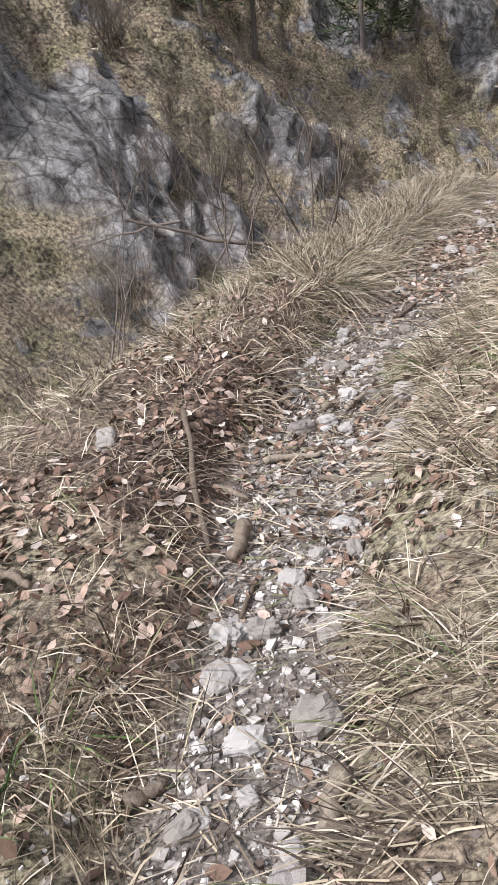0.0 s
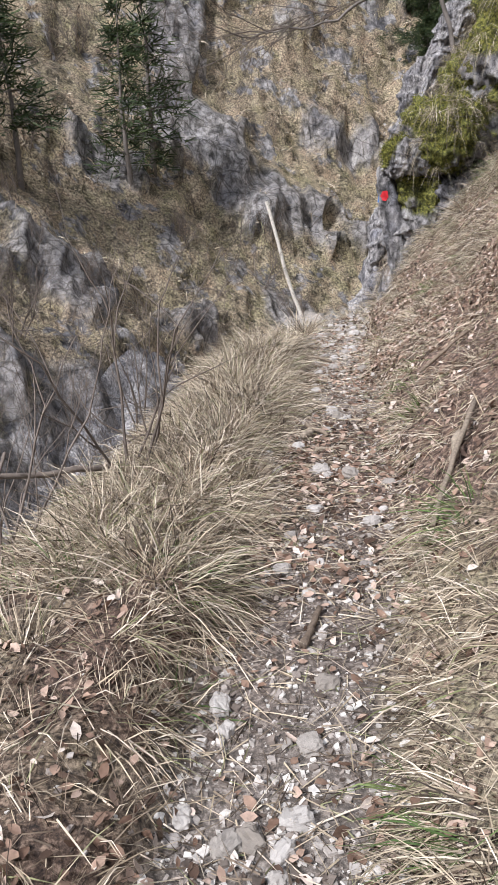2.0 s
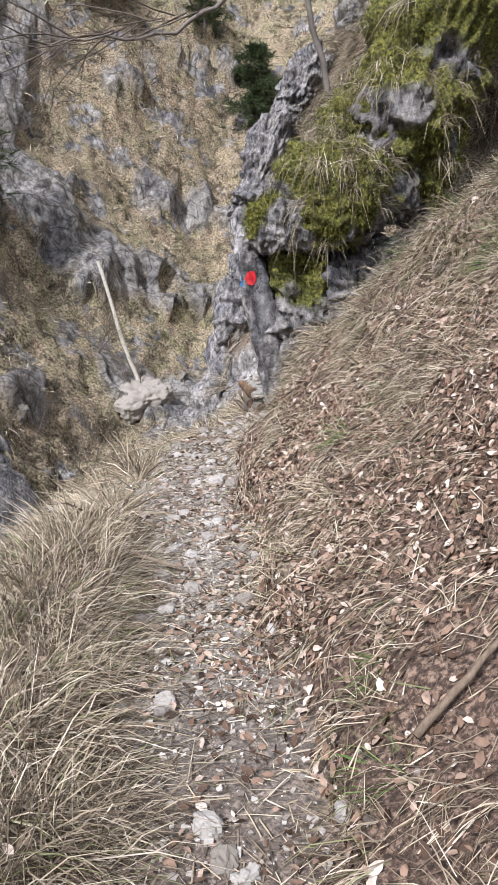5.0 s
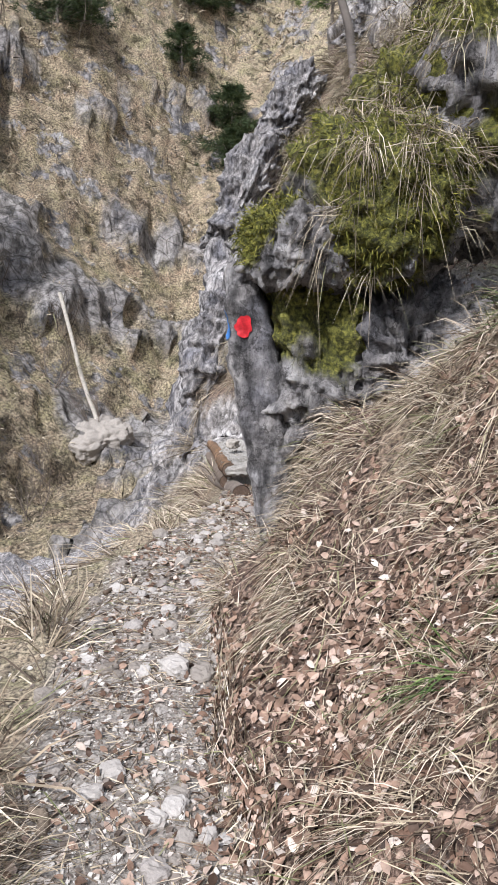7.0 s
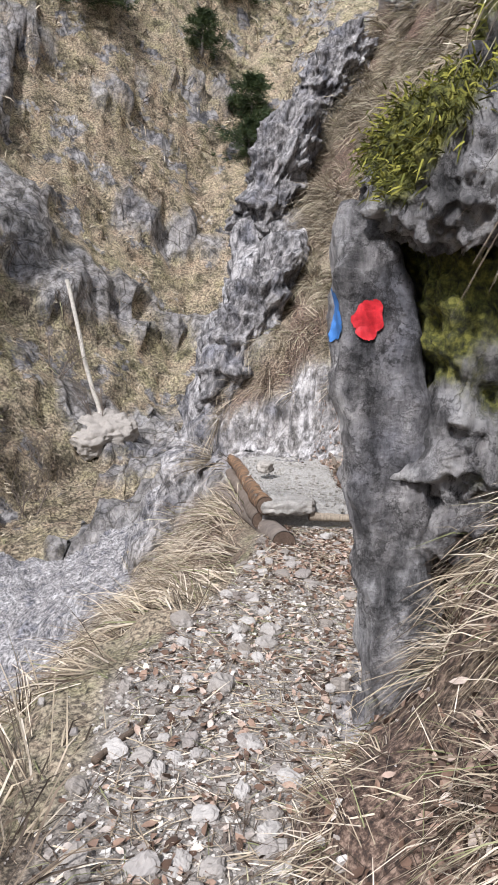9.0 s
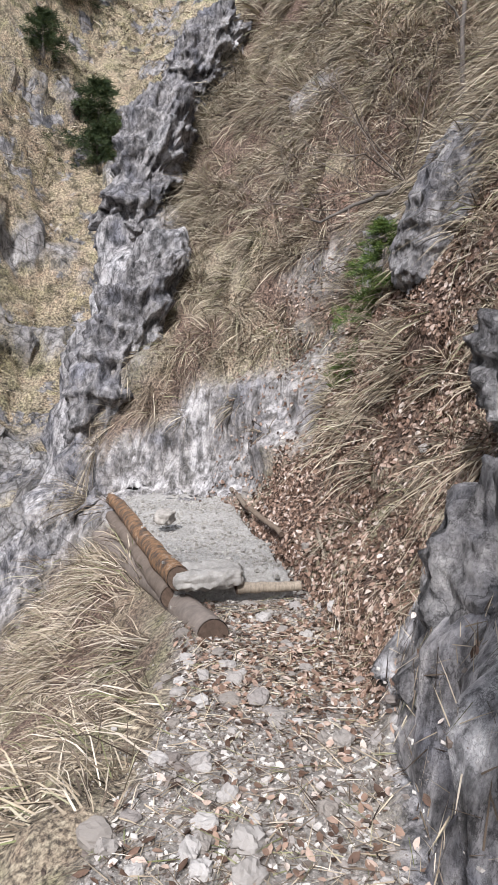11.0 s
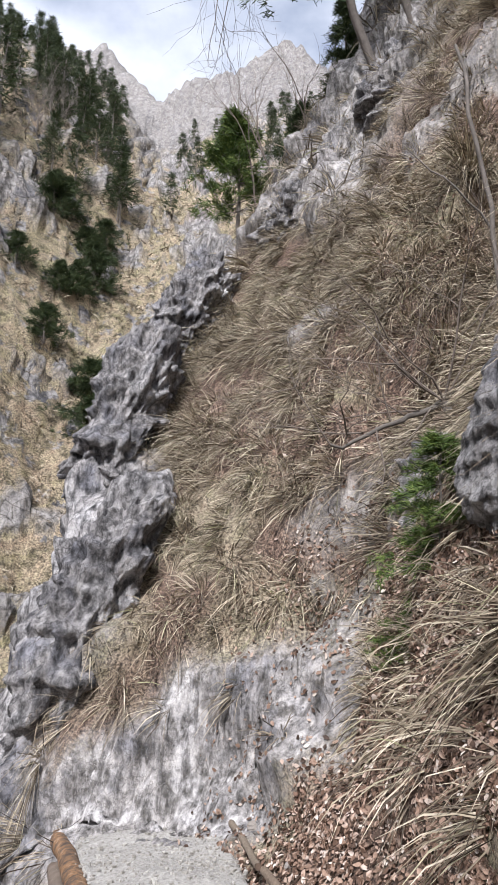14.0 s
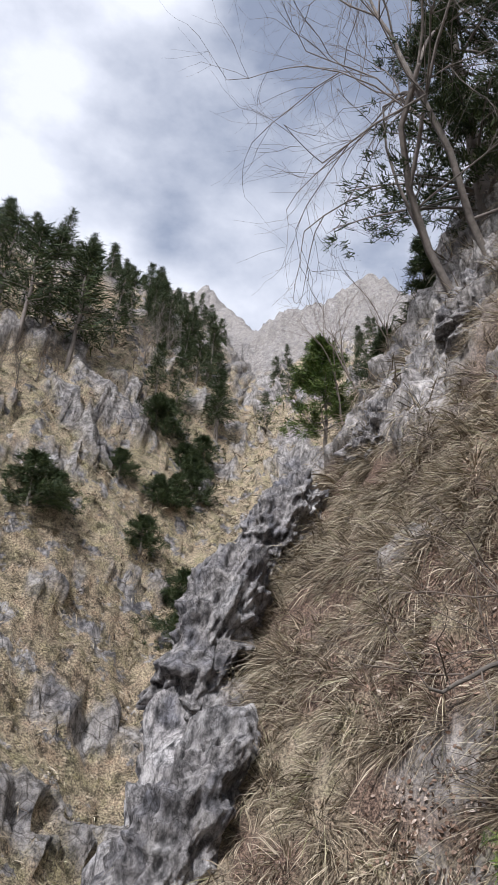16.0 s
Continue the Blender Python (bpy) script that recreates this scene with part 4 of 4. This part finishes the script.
def bare_mesh(seed, height, radius, depth, kids, stems=1, lean=(0, 0, 1), spread=0.6, up=0.2):
    g = np.random.default_rng(seed)
    out = []
    for _ in range(stems):
        d = np.array(lean, float) + g.normal(size=3) * (0.35 if stems > 1 else 0.05)
        grow(out, g.normal(size=3) * [0.05, 0.05, 0] if stems > 1 else (0, 0, 0), d, height * 0.5, radius, depth, g, up, spread, kids)
    return joined("branches", out)


def bare(name, mesh, at_, label, yaw=0, size=1.0, mat=None, category="shrub", group=""):
    ob = part(name, mesh, mat or MAT_TWIG)
    ob.matrix_world = pose(*at_, 0, 0, yaw) @ Matrix.Diagonal((size, size, size, 1))
    return tagged(ob, label, category, group)


shrubs = [bare_mesh(k, 1.6, 0.009, 3, 3, 5) for k in (1, 2, 3)]
for k, (x, y, s) in enumerate(((0.55, 5.35, 0.9), (0.0, 5.0, 0.8), (-0.9, 4.4, 1.0), (-1.6, 5.6, 1.2), (-0.6, 7.0, 1.2), (0.9, 8.2, 1.0), (-2.5, 8.0, 1.5), (-1.2, 9.5, 1.5), (0.2, 10.6, 1.5), (-3.6, 6.4, 1.4), (-2.0, 12.0, 1.8), (0.8, 12.5, 1.5))):
    bare("bare_shrub", shrubs[k % 3], (x, y, on_ground(x, y) - 0.02), "leafless grey-brown shrub on the gorge slope", 70 * k, s, group="bare shrubs")
lowb = joined("branch", [tube(wavy((0.62, 5.5, 0.22), (-0.75, 5.1, 0.55), 12, 0.02, 3), np.linspace(0.018, 0.009, 12), 7), tube(wavy((-0.05, 5.3, 0.42), (-0.3, 4.7, 0.0), 8, 0.015, 4), np.linspace(0.009, 0.003, 8), 5), tube(wavy((-0.4, 5.2, 0.5), (-1.2, 5.3, 0.35), 8, 0.015, 5), np.linspace(0.01, 0.004, 8), 5)])
tagged(part("dead_branch", lowb, MAT_TWIG), "dark bare branch reaching out over the drop", "branch")
# overhanging twigs above the path
og = np.random.default_rng(21)
over = [tube(wavy((5.7, 10.85, 1.6), (5.2, 11.0, 4.2), 10, 0.03, 30), np.linspace(0.035, 0.026, 10), 7), tube(wavy((5.2, 11.0, 4.2), (4.1, 10.8, 3.6), 10, 0.03, 31), np.linspace(0.026, 0.018, 10), 6), tube(wavy((4.1, 10.8, 3.6), (2.9, 11.1, 3.3), 10, 0.03, 32), np.linspace(0.018, 0.007, 10), 6)]
for s in np.linspace(0.0, 1, 15):
    p = np.array((4.3, 10.85, 3.7)) * (1 - s) + np.array((2.9, 11.1, 3.3)) * s
    grow(over, p, (-0.7, og.normal() * 0.6, -0.25 + og.normal() * 0.4), 0.8, 0.008, 3, og, -0.05, 0.5, 3)
hanging = tagged(new("overhanging_branch"), "bare twiggy branch hanging over the path from the mossy rock", "branch")
part("limb", joined("limb", over[:3]), MAT_BARK, hanging)
part("spray", joined("spray", over[3:]), MAT_TWIG, hanging, "fine bare twigs")
# thin saplings and roots on the face
sap = joined("stem", [tube(wavy((9.14, 13.52, 2.2), (8.55, 13.7, 5.4), 16, 0.03, 40), np.linspace(0.028, 0.012, 16), 7), tube(wavy((8.8, 13.6, 4.0), (8.2, 13.9, 4.5), 8, 0.02, 41), np.linspace(0.01, 0.004, 8), 5), tube(wavy((8.95, 13.55, 3.2), (9.3, 13.2, 3.9), 8, 0.02, 42), np.linspace(0.01, 0.004, 8), 5)])
tagged(part("sapling", sap, MAT_BARK), "thin bare sapling stem on the steep face", "tree")
root_tree = [tube(wavy((8.78, 13.9, 1.95), (8.72, 13.95, 2.75), 9, 0.02, 43), np.linspace(0.05, 0.035, 9), 8), tube(wavy((8.72, 13.95, 2.75), (7.9, 14.3, 2.35), 12, 0.03, 44), np.linspace(0.025, 0.01, 12), 6)]
rg = np.random.default_rng(5)
for s in np.linspace(0.1, 1, 8):
    grow(root_tree, np.array((8.72, 13.95, 2.75)) * (1 - s) + np.array((7.9, 14.3, 2.35)) * s, (-0.6, 0.2 + rg.normal() * 0.4, rg.normal() * 0.5), 0.6, 0.007, 2, rg, 0.05, 0.5, 3)
for _ in range(6):
    grow(root_tree, (8.72, 13.95, 2.75), (rg.normal() * 0.5 - 0.4, rg.normal() * 0.5, 0.8), 0.9, 0.01, 2, rg, 0.1, 0.5, 3)
gnarled = tagged(new("gnarled_bush"), "gnarled leafless bush growing from the rock hollow", "shrub")
part("stem", joined("stem", root_tree[:1]), MAT_BARK, gnarled, "twisted grey stem")
part("limb", joined("limb", root_tree[1:2]), MAT_BARK, gnarled, "low bent limb")
part("crown", joined("crown", root_tree[2:]), MAT_TWIG, gnarled, "tangle of thin bare twigs")


# ---- needle trees ----
def tufts(centres, ways, length, width, per, g):
    """Sprays of needles round branch points."""
    n = len(centres) * per
    c = np.repeat(centres, per, 0)
    w = unit(np.repeat(ways, per, 0) + g.normal(size=(n, 3)) * 0.6)
    side = unit(np.cross(w, g.normal(size=(n, 3))))
    ln_ = length * g.uniform(0.5, 1.2, n)[:, None]
    c = c + g.normal(size=(n, 3)) * length * 0.3
    v = np.stack([c - side * width, c + side * width, c + w * ln_ + side * width * 0.4, c + w * ln_ - side * width * 0.4], 1)
    return v.reshape(-1, 3), np.arange(n * 4).reshape(-1, 4)


def conifer(height, crown_r, seed, whorls, arms, per, needle, bare_part=0.15, droop=0.25, ragged=0.35, trunk=0.018, along=5):
    """Trunk and crown meshes of a spruce or pine."""
    g = np.random.default_rng(seed)
    wood = [tube(wavy((0, 0, 0), (g.normal() * 0.02 * height, 0, height), 10, 0.006 * height, seed), np.linspace(trunk * height, 0.002 * height, 10), 7)]
    pts, ways = [], []
    for k in range(whorls):
        s = bare_part + (1 - bare_part) * (k + g.uniform(0, 0.6)) / whorls
        reach = crown_r * (1 - s) ** 0.75 * 1.05
        for _ in range(arms):
            t = g.uniform(0, 6.283)
            L = max(0.06 * height * (1.02 - s), reach * g.uniform(1 - ragged, 1 + ragged * 0.4))
            d = np.array([math.cos(t), math.sin(t), 0])
            z = s * height
            m = 5
            q = np.linspace(0, 1, m)[:, None]
            line = np.array([0, 0, z]) + d * L * q + np.array([0, 0, 1.0]) * L * (0.15 * q - droop * q * q)
            wood.append(tube(line, np.linspace(0.004 * height, 0.0012 * height, m), 3))
            for f in np.linspace(0.3, 1.0, along):
                side = np.array([-d[1], d[0], 0])
                base = np.array([0, 0, z]) + d * L * f + np.array([0, 0, 1.0]) * L * (0.15 * f - droop * f * f)
                pts.append(base + side * g.normal() * 0.16 * L)
                ways.append(d + side * g.normal() * 0.7 + [0, 0, 0.1])
    crown = tufts(np.array(pts), np.array(ways), needle, needle * 0.055, per, g)
    return joined("trunk", wood), mesh_from("crown", *crown, smooth=False)


def tree_thing(name, meshes, at_, label, size=1.0, yaw=0, lean=(0, 0), needles=None, category="tree", group=""):
    root = tagged(new(name), label, category, group)
    root.matrix_world = pose(*at_, lean[0], lean[1], yaw) @ Matrix.Diagonal((size, size, size, 1))
    part("trunk", meshes[0], MAT_BARK, root)
    part("crown", meshes[1], needles or MAT_NEEDLE, root)
    return root


tree_thing("young_pine", conifer(2.6, 1.05, 3, 12, 6, 34, 0.12, 0.3, -0.1, 0.4), (11.75, 19.85, 6.75), "bright green young pine on the rocky skyline", 1.0, 20, (0, -6), MAT_PINE)
tree_thing("young_pine", conifer(2.0, 0.7, 4, 10, 6, 26, 0.12, 0.2, 0.1, 0.4), (12.6, 19.3, 7.75), "darker young pine behind the rocky crest", 1.0, 70, (0, -4), MAT_NEEDLE)
tree_thing("small_fir", conifer(2.4, 0.5, 6, 12, 5, 22, 0.12, 0.1, 0.3), (12.6, 18.3, 8.9), "small dark fir beside the tall trees", 1.0, 0)
big_fir = conifer(8.5, 2.6, 8, 14, 6, 20, 0.16, 0.12, 0.3, 0.55, 0.02, along=24)
tree_thing("tall_fir", big_fir, (12.75, 17.0, 9.6), "tall dark fir on the crest with ragged limbs", 1.0, 30, (0, -8))
tree_thing("tall_fir", big_fir, (14.2, 17.3, 10.6), "second tall dark fir behind the first", 0.9, 150, (0, -6))
for k, (x, y, z, h, ln_) in enumerate(((12.2, 16.5, 9.2, 9.0, (-0.35, 0.1, 1)), (12.1, 17.2, 9.2, 8.0, (-0.55, 0.3, 1)), (13.2, 16.5, 9.8, 9.0, (-0.1, 0.1, 1)))):
    beech = tagged(new("bare_beech"), "leafless beech with fine branches against the sky", "tree", "bare crest trees")
    beech.location = (x, y, z - 0.3)
    limbs = []
    grow(limbs, (0, 0, 0), ln_, h * 0.5, 0.075, 5, np.random.default_rng(60 + k), 0.1, 0.6, 4)
    part("trunk", joined("trunk", limbs[:1]), MAT_BARK, beech)
    part("crown", joined("crown", limbs[1:]), MAT_BARK, beech)
for k, (x, y, z) in enumerate(((11.95, 19.0, 7.9), (11.6, 19.2, 7.4), (12.2, 18.7, 8.1))):
    bare("bare_sapling", bare_mesh(70 + k, 2.6, 0.024, 3, 3, 1, (-0.45 + 0.25 * k, 0.1, 1), 0.4, 0.2), (x, y, z - 0.2), "slender leafless sapling leaning over the crest", 0, 1.0, MAT_TWIG, "tree", "crest saplings")
# leafy evergreen bush on the face
evergreen = conifer(0.85, 0.42, 12, 9, 7, 30, 0.05, 0.05, 0.3, 0.5)
tree_thing("yew_bush", evergreen, (7.88, 13.45, on_ground(7.88, 13.45) - 0.05), "small bright green yew bush on the leafy gully", 1.0, 0, (10, -14), MAT_PINE, "shrub")
tree_thing("yew_bush", evergreen, (7.95, 13.75, on_ground(7.95, 13.75) - 0.05), "small bright green yew bush on the leafy gully", 0.6, 90, (0, -20), MAT_PINE, "shrub")

# far forest, dwarf pines and bare trees
far_kinds = [conifer(1.0, r_, 20 + k, 12, 5, 4, 0.075, b_, 0.2, 0.5) for k, (r_, b_) in enumerate(((0.24, 0.08), (0.27, 0.3), (0.21, 0.1)))]
bush_kinds = [conifer(1.0, 0.8, 30 + k, 7, 8, 24, 0.11, 0.0, 0.1, 0.6, 0.03) for k in range(2)]
tg = np.random.default_rng(12)


def far_tree(name, meshes, x, y, size, label, group, needles=None):
    p = far_spot(x, y)
    tree_thing(name, meshes, (p[0], p[1], p[2] - 0.03 * size), label, size, float(tg.uniform(0, 360)), (0, 0), needles, "tree", group)


for x, y, s, k in ((27.5, 88.9, 20, 1), (24.0, 92.0, 17, 0), (21.0, 90.0, 18, 1), (30.5, 97.0, 15, 0), (35.6, 96.0, 13, 2), (19.0, 95.0, 17, 0)):
    far_tree("mountain_spruce", far_kinds[k], x, y, s, "tall dark spruce at the top of the meadow", "meadow spruces")
for k in range(170):
    a_ = tg.uniform(98, 260)
    r_ = tg.uniform(-0.62, -0.05) * (a_ - 10) - 2
    far_tree("mountain_spruce", far_kinds[k % 3], *xy(a_, r_), float(tg.uniform(7, 13)), "dark spruce on the wooded ridge", "ridge forest")
for k in range(28):
    a_ = tg.uniform(115, 240)
    far_tree("mountain_spruce", far_kinds[k % 3], *xy(a_, tg.uniform(-0.04, 0.3) * (a_ - 10)), float(tg.uniform(5, 10)), "dark spruce on the wooded ridge", "ridge forest")
for x, y, s in ((22.2, 74.5, 5.5), (24.5, 75.5, 4.0), (43.0, 82.3, 5.5), (40.5, 81.0, 4.5), (38.0, 80.5, 3.5), (34.2, 75.3, 4.2), (37.3, 70.2, 5.5), (36.0, 68.0, 4.0), (33.3, 81.5, 3.5), (39.8, 87.7, 5.5), (41.5, 89.0, 5.0), (44.0, 86.0, 4.0), (47.0, 88.0, 4.0)):
    far_tree("dwarf_pine", bush_kinds[int(s * 2) % 2], x, y, s, "dark green dwarf pine on the grassy slope", "dwarf pines")
for x, y, s, k in ((8.0, 53.0, 12, 0), (6.0, 50.0, 10, 2), (0.0, 44.0, 10, 1), (-3.0, 42.0, 9, 0), (-6.5, 40.0, 9, 1)):
    far_tree("gorge_spruce", far_kinds[k], x, y, s, "spruce growing on the far gorge wall", "gorge spruces")
far_bare = [bare_mesh(80 + k, 1.0, 0.012, 4, 4, 1, (0, 0, 1), 0.6, 0.35) for k in range(3)]
for k, (x, y, s) in enumerate(((41, 97, 9), (42.5, 98, 8), (38.5, 95, 7), (23.5, 86.0, 8), (21.0, 84.0, 7), (18.5, 83.0, 8), (26.5, 87.5, 5), (44.5, 100.0, 7))):
    p = far_spot(x, y)
    bare("bare_tree", far_bare[k % 3], (p[0], p[1], p[2] - 0.2), "leafless grey tree at the meadow edge", 50 * k, s, MAT_BARK, "tree", "meadow bare trees")
gorge_bare = [bare_mesh(90 + k, 1.0, 0.012, 3, 4, 3, (0, 0, 1), 0.6, 0.3) for k in range(3)]
for k in range(85):
    a_ = tg.uniform(12, 62)
    r_ = tg.uniform(-0.75, -0.12) * a_ - 6
    x, y = xy(a_, r_)
    p = far_spot(x, y)
    bare("gorge_shrub", gorge_bare[k % 3], (p[0], p[1], p[2] - 0.1), "leafless brush on the gorge wall", 40 * k, float(tg.uniform(1.5, 4.0)), MAT_TWIG, "shrub", "gorge brush")

# rough grass and brush on the far slopes
wf = (np.abs(np.gradient(rad))[None, :] * rad[None, :] * np.abs(np.gradient(ang))[:, None]) * (1 - frock) / np.maximum(rr, 15) ** 1.5 * (rr > 14) * (rr < 130) * (np.abs(th) < 1.1) * (th < 0.7)
kf = rng.choice(wf.size, 11000, p=(wf / wf.sum()).ravel())
fpos, fnor = np.repeat(FP.reshape(-1, 3)[kf], 6, 0), np.repeat(normals_of(FP).reshape(-1, 3)[kf], 6, 0)
fsize = np.repeat(np.clip(rr.ravel()[kf] / 45, 0.35, 2.2), 6)
nf = len(fpos)
fpos = fpos + rng.normal(size=(nf, 3)) * (fsize * 0.22)[:, None] * [1, 1, 0.3]
fway = unit(fnor * 0.7 + rng.normal(size=(nf, 3)) * 0.5 + [0, 0, 0.2])
stuff("mountain_grass", [blades(fpos, fway, 0.6 * fsize * rng.uniform(0.5, 1.2, nf), 0.055 * fsize, rng.uniform(0.3, 0.9, nf))], MAT_FACE_STRAW, "dry tussocky grass over the far mountainside", "grass")
# moss fuzz on the overhangs
for ob in [o for o in scene.objects if o.name.startswith("mossy_overhang") or o.name.startswith("rock_pillar")]:
    if ob.type != "MESH" or "moss" not in ob.data.attributes:
        continue
    nv = len(ob.data.vertices)
    mv, co_, no_ = np.zeros(nv, np.float32), np.zeros(nv * 3, np.float32), np.zeros(nv * 3, np.float32)
    ob.data.attributes["moss"].data.foreach_get("value", mv)
    ob.data.vertices.foreach_get("co", co_)
    ob.data.vertices.foreach_get("normal", no_)
    pick = np.flatnonzero(mv > 0.5)
    if len(pick) < 10:
        continue
    kk = rng.choice(pick, 7000)
    cc, nn_ = co_.reshape(-1, 3)[kk] + rng.normal(size=(7000, 3)) * 0.02, no_.reshape(-1, 3)[kk]
    mo = blades(cc, unit(nn_ + rng.normal(size=(7000, 3)) * 0.6), rng.uniform(0.012, 0.04, 7000), np.full(7000, 0.005), rng.uniform(0, 0.6, 7000))
    part("moss", mesh_from("moss", *mo), MAT_MOSS, ob, "yellow-green moss cushion")
    if ob.name.startswith("mossy_overhang."):
        top = np.flatnonzero((mv > 0.3) & (no_.reshape(-1, 3)[:, 2] > 0.1))
        if len(top) > 10:
            kk = np.repeat(rng.choice(top, 90), 24)
            cc = co_.reshape(-1, 3)[kk] + rng.normal(size=(len(kk), 3)) * 0.025
            ww = unit(no_.reshape(-1, 3)[kk] + rng.normal(size=(len(kk), 3)) * 0.5)
            hang = blades(cc, ww, rng.uniform(0.12, 0.32, len(kk)), np.full(len(kk), 0.004), rng.uniform(0.6, 1.3, len(kk)))
            part("hanging_grass", mesh_from("hanging_grass", *hang), MAT_FACE_STRAW, ob, "tufts of dry grass hanging from the ledge")
